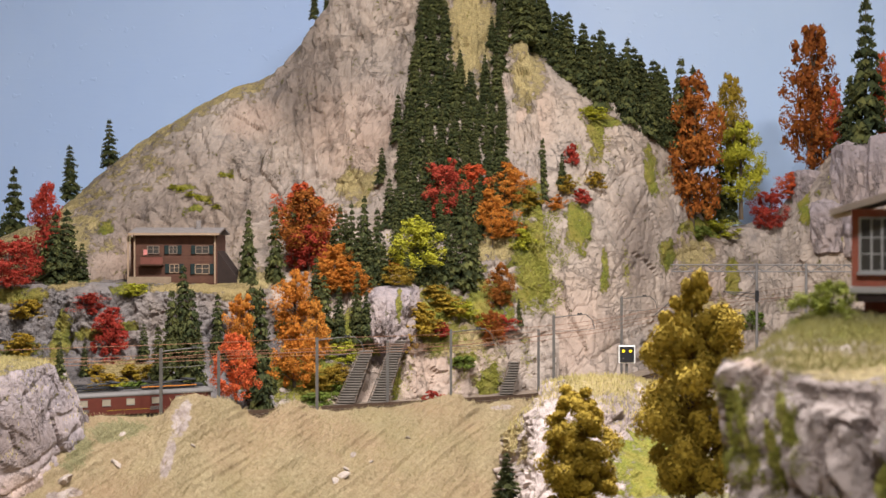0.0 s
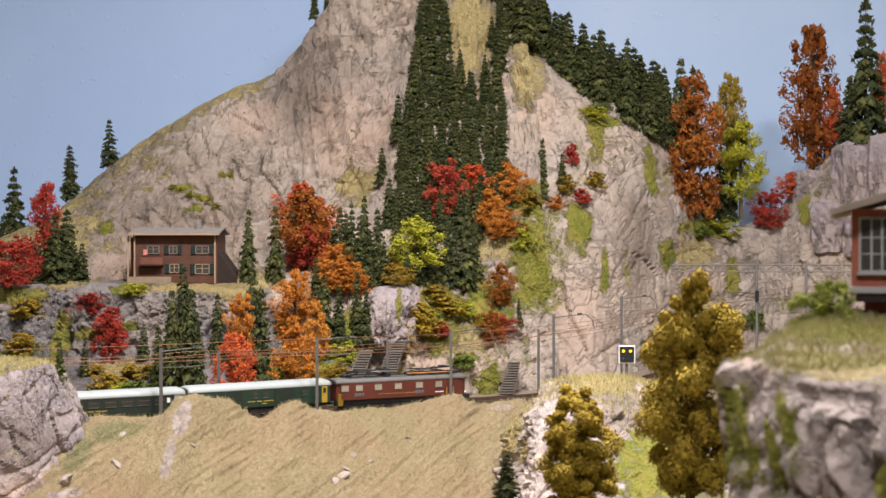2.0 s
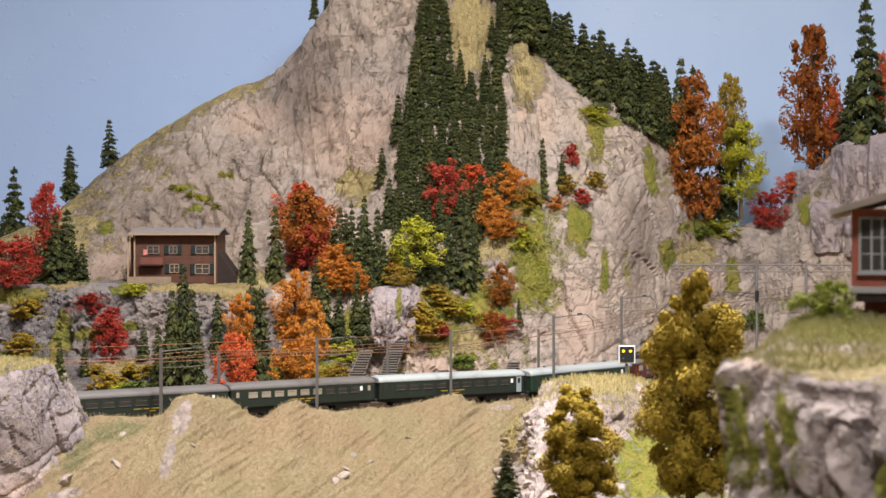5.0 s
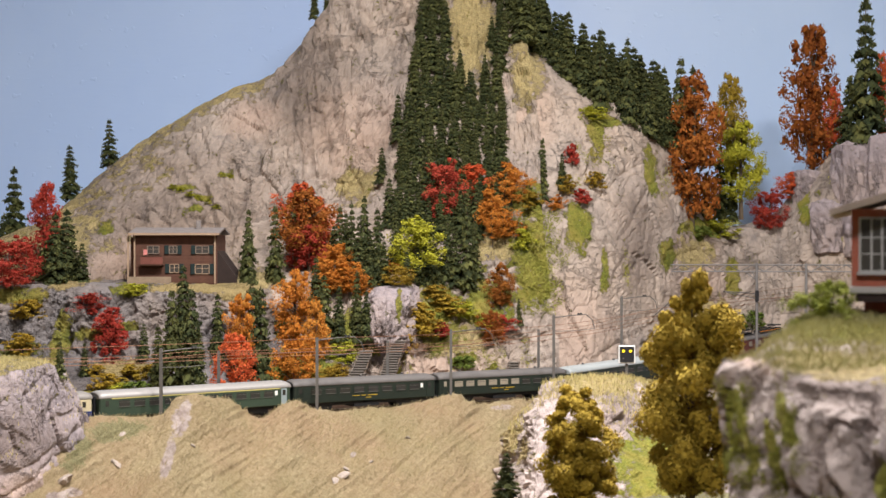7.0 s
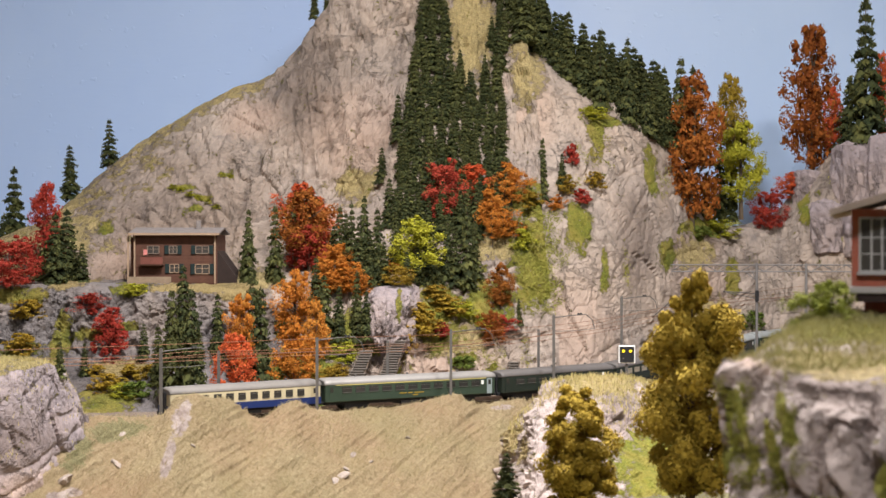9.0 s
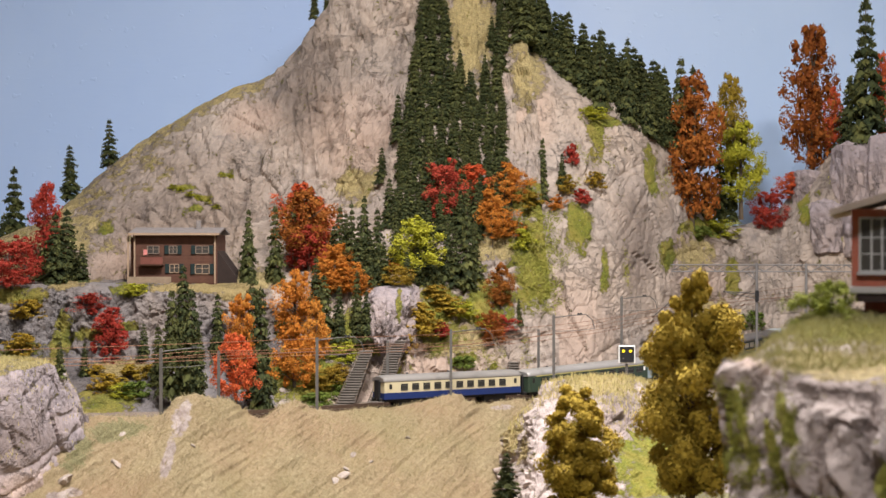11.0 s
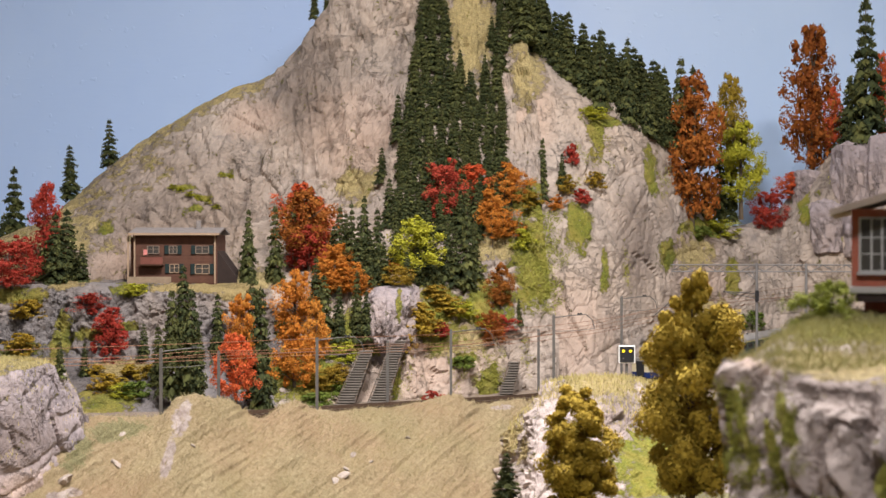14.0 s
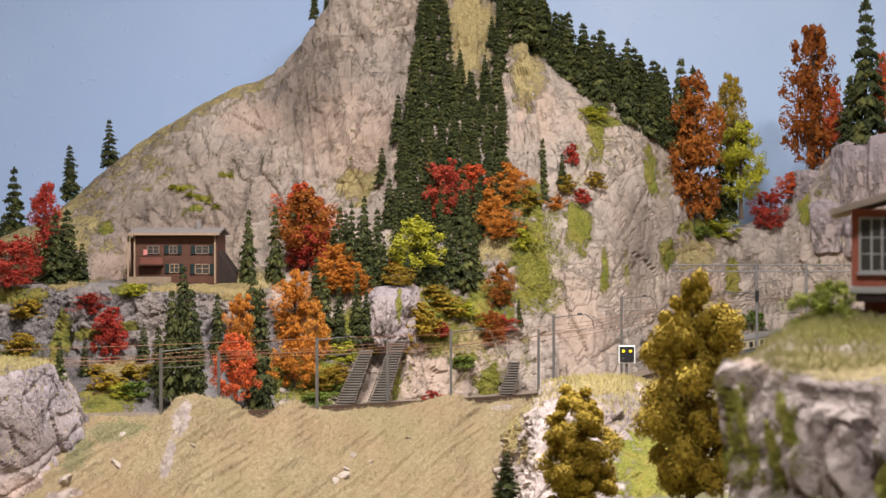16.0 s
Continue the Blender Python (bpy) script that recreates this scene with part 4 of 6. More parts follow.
for row in range(14):
    z = 1.43 + row * 0.034
    left = -0.085 + 0.045 * (row / 13)
    right = 0.112 if row < 9 else 0.122
    x = left + wood.random() * 0.012
    while x < right:
        gap = row > 7 and (0.034 if row == 8 else 0.010) < x < (0.072 if row == 8 else 0.090)
        p = face_of(x, z + wood.uniform(-0.010, 0.010))
        if p and not gap:
            h = wood.uniform(0.066, 0.100)
            stand(wood.choice(FIRS), p.x, p.y, p.z, h, h * wood.uniform(0.74, 0.95))
        x += wood.uniform(0.0165, 0.025)
for k in range(70):
    u = (k + wood.random()) / 70
    x = 0.125 + 0.31 * u
    z = 1.85 - 0.235 * u ** 0.8 + wood.uniform(-0.03, 0.012)
    p = face_of(x, z)
    if p:
        stand(wood.choice(FIRS), p.x, p.y + 0.01, p.z, wood.uniform(0.090, 0.140))

# Leafy trees: foot, height, breadth.
SHAPES = {c: [leafy_template(c, 40 + 7 * i, 0.26, 96, 60, 0.0125), leafy_template(c, 43 + 7 * i, 0.36, 80, 70, 0.0140), leafy_template(c, 47 + 7 * i, 0.30, 88, 64, 0.0130)] for i, c in enumerate(("orange", "rust", "red", "scarlet", "lime", "ochre"))}
for colour, rows in (
    ("rust", [(0.483, 3.049, 1.436, 0.305, 0.152), (0.741, 3.177, 1.546, 0.306, 0.142), (-0.226, 2.654, 1.373, 0.133, 0.142), (0.096, 2.634, 1.302, 0.078, 0.060), (0.080, 2.590, 1.246, 0.058, 0.058)]),
    ("red", [(-0.672, 2.672, 1.348, 0.168, 0.080), (-0.690, 2.532, 1.339, 0.086, 0.112), (-0.222, 2.637, 1.365, 0.078, 0.094), (0.004, 2.739, 1.450, 0.110, 0.088), (0.646, 3.126, 1.439, 0.083, 0.089), (-0.514, 2.443, 1.230, 0.084, 0.070), (-0.555, 2.491, 1.298, 0.037, 0.062), (-0.004, 2.554, 1.259, 0.027, 0.046)]),
    ("scarlet", [(-0.302, 2.300, 1.182, 0.099, 0.074), (-0.251, 2.772, 1.421, 0.099, 0.089), (0.051, 2.786, 1.486, 0.067, 0.090), (0.781, 3.160, 1.593, 0.135, 0.056), (0.876, 3.150, 1.615, 0.178, 0.068), (0.699, 3.160, 1.500, 0.059, 0.079), (-0.218, 2.720, 1.401, 0.092, 0.087)]),
    ("orange", [(-0.197, 2.468, 1.225, 0.097, 0.053), (-0.134, 2.605, 1.364, 0.047, 0.056), (-0.192, 2.572, 1.327, 0.064, 0.055), (-0.306, 2.400, 1.214, 0.122, 0.062), (-0.234, 2.505, 1.258, 0.113, 0.098), (-0.227, 2.423, 1.191, 0.097, 0.095), (-0.176, 2.571, 1.327, 0.083, 0.073), (-0.151, 2.547, 1.328, 0.056, 0.073), (0.120, 2.768, 1.482, 0.073, 0.089), (0.084, 2.721, 1.420, 0.087, 0.087), (-0.172, 2.615, 1.364, 0.051, 0.065)]),
    ("lime", [(-0.049, 2.641, 1.361, 0.098, 0.123), (0.592, 3.140, 1.492, 0.165, 0.120)]),
    ("ochre", [(-0.075, 2.549, 1.342, 0.039, 0.064), (0.578, 3.180, 1.526, 0.229, 0.080), (-0.169, 2.446, 1.189, 0.037, 0.070), (-0.194, 2.425, 1.184, 0.030, 0.052)]),
):
    for x, y, z, h, w in rows:
        slim = h > 1.5 * w
        k = pick.choice((0, 2)) if slim else pick.choice((1, 2))
        stand(SHAPES[colour][k], x, y, z, h, w / (0.60, 0.84, 0.70)[k])

# Shrubs.
BUSHES = {c: leafy_template(c, 90 + i, 0.42, 48, 40, 0.028, 0.06, "shrub") for i, c in enumerate(("orange", "red", "ochre", "lime", "green"))}
for colour, rows in (
    ("ochre", [(-0.498, 2.346, 1.191, 0.029, 0.050), (-0.469, 2.377, 1.202, 0.029, 0.042), (-0.526, 2.398, 1.209, 0.021, 0.034), (-0.443, 2.404, 1.210, 0.019, 0.034), (-0.057, 2.513, 1.239, 0.031, 0.036), (-0.040, 2.547, 1.292, 0.027, 0.045), (-0.035, 2.537, 1.263, 0.043, 0.063), (0.006, 2.600, 1.293, 0.033, 0.065), (-0.654, 2.494, 1.294, 0.031, 0.053), (-0.651, 2.451, 1.239, 0.035, 0.053), (0.154, 2.764, 1.475, 0.030, 0.049), (0.274, 2.858, 1.513, 0.031, 0.041), (0.218, 2.822, 1.502, 0.035, 0.040), (-0.013, 2.611, 1.317, 0.028, 0.047)]),
    ("red", [(-0.017, 2.440, 1.162, 0.024, 0.035), (0.248, 2.827, 1.484, 0.028, 0.040), (0.232, 2.845, 1.553, 0.041, 0.030), (0.090, 2.618, 1.261, 0.036, 0.056), (-0.504, 2.436, 1.227, 0.013, 0.035)]),
    ("lime", [(-0.482, 2.819, 1.510, 0.010, 0.018), (-0.467, 2.819, 1.504, 0.011, 0.020), (-0.449, 2.808, 1.497, 0.010, 0.020), (-0.434, 2.816, 1.490, 0.011, 0.020), (-0.419, 2.823, 1.483, 0.010, 0.020), (-0.403, 2.819, 1.475, 0.010, 0.018), (-0.399, 2.850, 1.533, 0.008, 0.016), (-0.386, 2.860, 1.531, 0.008, 0.016), (-0.472, 2.324, 1.183, 0.025, 0.041), (-0.485, 2.496, 1.330, 0.020, 0.045), (0.278, 2.924, 1.641, 0.026, 0.063), (0.541, 3.087, 1.423, 0.039, 0.088), (0.033, 2.598, 1.290, 0.028, 0.056), (0.071, 2.604, 1.271, 0.019, 0.046), (0.138, 2.733, 1.401, 0.039, 0.049), (-0.154, 2.474, 1.224, 0.035, 0.053)]),
    ("green", [(0.597, 3.062, 1.243, 0.044, 0.055), (-0.452, 2.328, 1.185, 0.025, 0.050), (-0.191, 2.392, 1.162, 0.026, 0.060), (-0.160, 2.429, 1.175, 0.026, 0.043), (0.033, 2.544, 1.210, 0.023, 0.045), (0.497, 3.049, 1.423, 0.027, 0.054)]),
    ("orange", [(0.202, 2.808, 1.471, 0.030, 0.040), (0.118, 2.741, 1.425, 0.034, 0.049), (-0.132, 2.563, 1.328, 0.027, 0.046), (-0.088, 2.621, 1.363, 0.023, 0.037)]),
):
    for x, y, z, h, w in rows:
        stand(BUSHES[colour], x, y, z, h, w * 1.2)
# Moss cushions that hang on the cliffs.
moss = random.Random(4)
moss_green = leaf_material("moss_flock", [(0.15, 0.16, 0.026), (0.25, 0.245, 0.042), (0.34, 0.31, 0.062), (0.24, 0.26, 0.05)], spread=0.1)
for count, x0, x1, z0, z1, lo, hi, sheets, start in ((170, 0.122, 0.212, 1.300, 1.465, 0.005, 0.011, ("hillside", "cliff"), 2.2), (90, 0.150, 0.200, 1.29, 1.46, 0.006, 0.012, ("hillside", "cliff"), 2.2), (26, 0.222, 0.258, 1.39, 1.46, 0.005, 0.009, ("hillside", "cliff"), 2.2), (16, 0.228, 0.280, 1.51, 1.59, 0.005, 0.009, ("cliff",), 2.2), (9, 0.318, 0.332, 1.34, 1.40, 0.007, 0.011, ("cliff",), 2.2),
                                                     (9, 0.405, 0.425, 1.50, 1.585, 0.007, 0.011, ("cliff",), 2.2), (8, 0.275, 0.300, 1.545, 1.63, 0.007, 0.012, ("cliff",), 2.2),
                                                     (60, 0.010, 0.100, 1.175, 1.240, 0.004, 0.009, ("hillside",), 2.2), (40, 0.052, 0.088, 1.155, 1.235, 0.005, 0.009, ("hillside",), 2.2), (16, 0.128, 0.146, 1.19, 1.26, 0.004, 0.008, ("hillside",), 2.2),
                                                     (60, -0.222, -0.158, 1.155, 1.215, 0.005, 0.010, ("hillside",), 2.2), (26, -0.072, -0.050, 1.165, 1.262, 0.004, 0.007, ("hillside",), 2.2),
                                                     (8, 0.750, 0.765, 1.40, 1.55, 0.008, 0.012, ("cliff",), 2.2), (80, 0.122, 0.131, 1.300, 1.343, 0.0025, 0.0045, ("near_cliff",), 0.3),
                                                     (30, 0.139, 0.143, 1.312, 1.340, 0.0025, 0.004, ("near_cliff",), 0.3), (16, 0.133, 0.138, 1.295, 1.325, 0.003, 0.005, ("near_cliff",), 0.3), (10, 0.146, 0.158, 1.295, 1.304, 0.004, 0.006, ("near_cliff",), 0.3),
                                                     (12, 0.163, 0.171, 1.302, 1.318, 0.003, 0.005, ("near_cliff",), 0.3)):
    verts, faces = [], []
    for _ in range(count):
        p = face_of(moss.uniform(x0, x1), moss.uniform(z0, z1), sheets, start)
        if p:
            h = moss.uniform(lo, hi)
            for _ in range(34):
                c = p + Vector((moss.gauss(0, 0.55), moss.gauss(-0.10, 0.16), moss.gauss(-0.25, 0.55))) * h
                a, b = (Vector((moss.uniform(-1, 1), moss.uniform(-0.6, 0.6), moss.uniform(-1, 1))) * h * 0.16 for _ in range(2))
                n = len(verts)
                verts += [c - a, c - b, c + a, c + b]
                faces.append((n, n + 1, n + 2, n + 3))
    tagged(mesh_object("moss", verts, faces, moss_green), "yellow-green moss and turf mat on the rock", "moss", kind="stuff")
for group in list(SHAPES.values()) + [[b] for b in BUSHES.values()] + [FIRS]:
    for t in group:
        if t.name not in USED:
            for o in (*t.children_recursive, t):
                bpy.data.objects.remove(o)

# The two big olive trees and the little fir in the foreground, and the bush before the brick house.
big = leafy_template("olive", 75, 0.27, 100, 640, 0.0080, 0.10)
stand(big, 0.184, 1.170, 1.212, 0.172, 0.146, 1.2)
small = leafy_template("olive", 76, 0.27, 80, 460, 0.0105, 0.06)
stand(small, 0.111, 1.300, 1.187, 0.102, 0.112, 0.4)
stand(FIRS[0], 0.054, 1.350, 1.181, 0.050, 0.066)
near = leafy_template("bright", 73, 0.42, 60, 150, 0.014, 0.05, "shrub")
stand(near, 0.195, 0.800, 1.355, 0.033, 0.044)
near2 = leafy_template("bright", 74, 0.42, 48, 60, 0.02, 0.05, "shrub")
stand(near2, 0.199, 0.780, 1.358, 0.013, 0.028)


# Grass tufts where the turf shows its blades.
def grass(sheet, count, x0, x1, z0, z1, tall, material, seed, lean=0.4):
    r = random.Random(seed)
    verts, faces = [], []
    for _ in range(count):
        x, y = r.uniform(x0, x1), r.uniform(z0, z1)
        hit = SHEETS[sheet].ray_cast(Vector((x, y, 1.9)), Vector((0, 0, -1)))
        if not hit[0] or hit[1].z < 0.35 and hit[1].z > -0.35:
            continue
        p, h = hit[0], tall * r.uniform(0.5, 1.2)
        a = r.random() * 6.28
        side = Vector((math.cos(a), math.sin(a), 0)) * h * 0.09
        tip = p + Vector((r.uniform(-lean, lean) * h, r.uniform(-lean, lean) * h, h))
        n = len(verts)
        verts += [p - side - Vector((0, 0, 0.001)), p + side - Vector((0, 0, 0.001)), tip]
        faces.append((n, n + 1, n + 2))
    ob = mesh_object("grass", verts, faces, material)
    return tagged(ob, "short straw and green static grass on the turf", "grass", kind="stuff")


straw = leaf_material("straw_blades", [(0.40, 0.30, 0.12), (0.52, 0.42, 0.18), (0.34, 0.31, 0.09), (0.62, 0.52, 0.28)])
field_blades = leaf_material("field_blades", [(0.28, 0.21, 0.11), (0.48, 0.38, 0.22), (0.36, 0.32, 0.14), (0.66, 0.55, 0.36)])
turf = leaf_material("turf_blades", [(0.22, 0.22, 0.08), (0.34, 0.32, 0.13), (0.46, 0.38, 0.20), (0.27, 0.29, 0.10)])
grass("grassy_knoll", 9000, 0.09, 0.33, 2.08, 2.36, 0.0075, straw, 1)
grass("near_cliff", 40000, 0.140, 0.33, 0.66, 0.90, 0.0034, turf, 2, 0.9)
grass("rock_knoll", 6000, -0.62, -0.42, 1.70, 1.96, 0.005, straw, 3)
grass("field_bank", 42000, -0.50, 0.16, 1.70, 2.33, 0.0046, field_blades, 4, 0.9)


# Loose stones on the bank and by the rails.
def stone(x, y, z, size, seed):
    bm = bmesh.new()
    bmesh.ops.create_icosphere(bm, subdivisions=2, radius=size)
    for v in bm.verts:
        v.co *= 1.0 + 0.45 * noise.noise(v.co * (1.1 / size) + Vector((seed, 0, 0)))
        v.co.z *= 0.6
        v.co.x *= 1.5
    ob = part("stone", bm, pale_stone)
    ob.location = (x, y, z)
    ob.rotation_euler = (0.2, -0.6, seed)
    return tagged(ob, "small pale stone lying on the ground", "stone", group="loose stones")


pale_stone = plain("pale_stone", (0.36, 0.30, 0.26), 0.9, scale=60, vary=0.3)
for k, ((x, y, z), size) in enumerate((((-0.129, 2.022, 1.110), 0.0075), ((-0.136, 2.009, 1.105), 0.005), ((-0.125, 2.035, 1.117), 0.004), ((-0.094, 2.062, 1.122), 0.003), ((0.082, 2.262, 1.172), 0.007), ((0.095, 2.264, 1.170), 0.005), ((-0.307, 1.945, 1.158), 0.003),
                                       ((-0.434, 1.809, 1.134), 0.009), ((-0.390, 1.920, 1.174), 0.004), ((-0.387, 1.873, 1.146), 0.005), ((-0.047, 2.121, 1.147), 0.003), ((-0.199, 2.384, 1.161), 0.005), ((-0.245, 2.413, 1.185), 0.004))):
    stone(x, y, z, size, k * 1.7)

# ---- the railway ----
LINE = [(-2.9, 2.05), (-2.2, 1.82), (-1.5, 1.66), (-0.9, 1.73), (-0.4377, 1.98), (-0.217, 2.14), (-0.013, 2.266), (0.1755, 2.385), (0.37, 2.575),
        (0.557, 2.83), (0.75, 3.0), (1.1, 3.1), (1.8, 3.08), (2.6, 2.9)]
RAIL = 1.4 - 0.2225
ROUTE = spline(LINE, 60)
ARC = np.concatenate([[0.0], np.cumsum(np.linalg.norm(np.diff(ROUTE, axis=0), axis=1))])


def rail_height(x):
    u = min(1.0, max(0.0, (x - 0.16) / 0.55))
    return RAIL + 0.034 * u * u * (3 - 2 * u)


def on_line(s, off=0.0):
    """The point at the arc length s of the line, set over to its left by off."""
    x, y = np.interp(s, ARC, ROUTE[:, 0]), np.interp(s, ARC, ROUTE[:, 1])
    x2, y2 = np.interp(s + 0.01, ARC, ROUTE[:, 0]), np.interp(s + 0.01, ARC, ROUTE[:, 1])
    d = math.hypot(x2 - x, y2 - y) or 1.0
    return Vector((x - (y2 - y) / d * off, y + (x2 - x) / d * off, rail_height(x)))


def arc_at(x):
    return float(np.interp(x, ROUTE[:, 0], ARC))


def sweep(name, profile, material, s0, s1, step, parent=None, closed=True):
    verts, faces, n = [], [], len(profile)
    count = int((s1 - s0) / step) + 1
    for k in range(count):
        s = s0 + k * step
        for off, h in profile:
            verts.append(on_line(s, off) + Vector((0, 0, h)))
    for k in range(count - 1):
        for i in range(n if closed else n - 1):
            j = (i + 1) % n
            faces.append((k * n + i, k * n + n + i, k * n + n + j, k * n + j))
    return mesh_object(name, verts, faces, material, parent)


gravel = plain("ballast", (0.22, 0.17, 0.13), 0.95, scale=120, vary=0.6, relief=0.003)
rail_steel = plain("rusty_rail", (0.13, 0.085, 0.06), 0.5, 0.6, scale=100)
timber = plain("old_timber", (0.13, 0.095, 0.07), 0.9, scale=90, vary=0.4)
steel = plain("mast_steel", (0.125, 0.115, 0.105), 0.7, 0.2, scale=80)
copper = plain("wire", (0.24, 0.12, 0.07), 0.6, 0.4, scale=200)
black = plain("black_iron", (0.018, 0.018, 0.02), 0.55, scale=120, vary=0.4)
END = float(ARC[-1]) - 0.02
tagged(sweep("trackbed", [(-0.062, -0.030), (-0.030, -0.009), (0.085, -0.009), (0.12, -0.012), (0.36, -0.014), (0.36, -0.358), (-0.062, -0.358)], gravel, 0.02, END, 0.02), "brown gravel trackbed for two tracks", "trackbed", kind="structure")
for off in (0.0, 0.055):
    track = new("railway_track")
    tagged(track, "rusty rails on dark timber sleepers in brown ballast", "railway track", group="railway tracks")
    for side in (-0.00825, 0.00825):
        sweep("rail", [(off + side - 0.0006, -0.0032), (off + side - 0.0006, 0.0), (off + side + 0.0006, 0.0), (off + side + 0.0006, -0.0032)], rail_steel, 0.05, END - 0.05, 0.02, track)
    verts, faces = [], []
    for k in range(int((END - 0.1) / 0.0085)):
        a, b = on_line(0.06 + k * 0.0085, off - 0.0145), on_line(0.06 + k * 0.0085, off + 0.0145)
        d = (b - a).normalized()
        t = Vector((d.y, -d.x, 0)) * 0.0016
        n = len(verts)
        for h in (-0.0085, -0.0034):
            verts += [p + Vector((0, 0, h)) for p in (a - t, b - t, b + t, a + t)]
        faces += [(n + 4, n + 5, n + 6, n + 7), (n, n + 1, n + 5, n + 4), (n + 2, n + 3, n + 7, n + 6), (n + 1, n + 2, n + 6, n + 5), (n + 3, n, n + 4, n + 7)]
    tagged(mesh_object("sleepers", verts, faces, timber, track), kind="stuff")


def tube(bm, points, r, sides=6):
    """A thin rod along the points."""
    pts = [Vector(p) for p in points]
    rings = []
    for i, p in enumerate(pts):
        d = (pts[min(i + 1, len(pts) - 1)] - pts[max(i - 1, 0)]).normalized()
        s = d.orthogonal().normalized() if abs(d.z) > 0.9 else d.cross(Vector((0, 0, 1))).normalized()
        t = d.cross(s)
        rings.append([bm.verts.new(p + (s * math.cos(a) + t * math.sin(a)) * r) for a in [k * math.tau / sides for k in range(sides)]])
    for a, b in zip(rings, rings[1:]):
        for k in range(sides):
            bm.faces.new((a[k], a[(k + 1) % sides], b[(k + 1) % sides], b[k]))
    bm.faces.new(rings[0][::-1])
    bm.faces.new(rings[-1])
    return bm


def rod(points, r, sides=6):
    return tube(bmesh.new(), points, r, sides)


def catenary_mast(x, y, z0, top, arm):
    """A grey I-section mast; with an arm, a bent bracket that holds the wires."""
    ob = new("catenary_mast")
    ob.location = (x, y, z0)
    h = top - z0
    bm = boxes((-0.0019, 0.0019, -0.0020, -0.0013, -0.02, h), (-0.0019, 0.0019, 0.0013, 0.0020, -0.02, h), (-0.0006, 0.0006, -0.0014, 0.0014, -0.02, h))
    part("post", bm, steel, ob)
    part("footing", boxes((-0.005, 0.005, -0.005, 0.005, -0.03, 0.003), bevel=0.0008), plain_concrete, ob)
    if arm:
        d = Vector((0.94, 0.34, 0))
        part("bracket", rod([(0, 0, h - 0.004), d * 0.03 + Vector((0, 0, h - 0.001)), d * 0.052 + Vector((0, 0, h)), d * 0.062 + Vector((0, 0, h - 0.008)), d * 0.066 + Vector((0, 0, h - 0.020))], 0.0008), steel, ob)
        part("steady_arm", rod([(0, 0, h - 0.024), d * 0.035 + Vector((0, 0, h - 0.024)), d * 0.066 + Vector((0, 0, h - 0.021))], 0.0005), steel, ob)
        ins = bmesh.new()
        for k in range(4):
            bmesh.ops.create_cone(ins, cap_ends=True, segments=8, radius1=0.0018, radius2=0.0012, depth=0.0012, matrix=Matrix.Translation(d * (0.040 + 0.004 * (k % 2)) + Vector((0, 0, h + 0.0012 * (k // 2) + 0.0008))))
        part("insulator", ins, black, ob)
    return tagged(ob, "grey steel catenary mast with a bent bracket" if arm else "plain grey steel catenary mast beside the track", "catenary mast", group="catenary masts")


plain_concrete = plain("concrete", (0.42, 0.40, 0.37), 0.9, scale=70)
for (x, y, z), top in (((-0.3546, 1.99, 1.182), 1.2749), ((-0.1692, 2.125, 1.176), 1.2813), ((0.0112, 2.235, 1.184), 1.2864), ((0.1628, 2.325, 1.181), 1.3032)):
    catenary_mast(x, y, RAIL - 0.012, top, True)
for (x, y, z), top in (((-0.3077, 2.17, 1.199), 1.2597), ((-0.0814, 2.325, 1.185), 1.2655), ((0.1485, 2.46, 1.172), 1.2752), ((0.2957, 2.62, 1.195), 1.3214)):
    catenary_mast(x, y, RAIL - 0.012, top, x > 0.25)

overhead = new("overhead_line")
tagged(overhead, "thin reddish-brown contact wires over the tracks", "overhead wire")
for off, h in ((0.0, 0.0715), (0.0, 0.0800), (0.055, 0.0715), (0.055, 0.0800), (-0.028, 0.0955)):
    pts = []
    s0, s1 = arc_at(-0.75), arc_at(0.75)
    for k in range(61):
        s = s0 + (s1 - s0) * k / 60
        sag = 0.004 * abs(math.sin((s - s0) * math.pi / 0.27)) if h > 0.075 and h < 0.09 else 0.0
        pts.append(on_line(s, off) + Vector((0, 0, h - sag + 0.006 + 0.02 * max(0, min(1, (s - s0 - 0.9) / 0.4)))))
    part("wire", rod(pts, 0.00035, 4), copper, overhead)
for k in range(26):
    s = arc_at(-0.7) + k * 0.055
    for off in (0.0, 0.055):
        p = on_line(s, off) + Vector((0, 0, 0.0775))
        part("dropper", rod([p, p + Vector((0, 0, 0.006))], 0.00025, 4), copper, overhead)


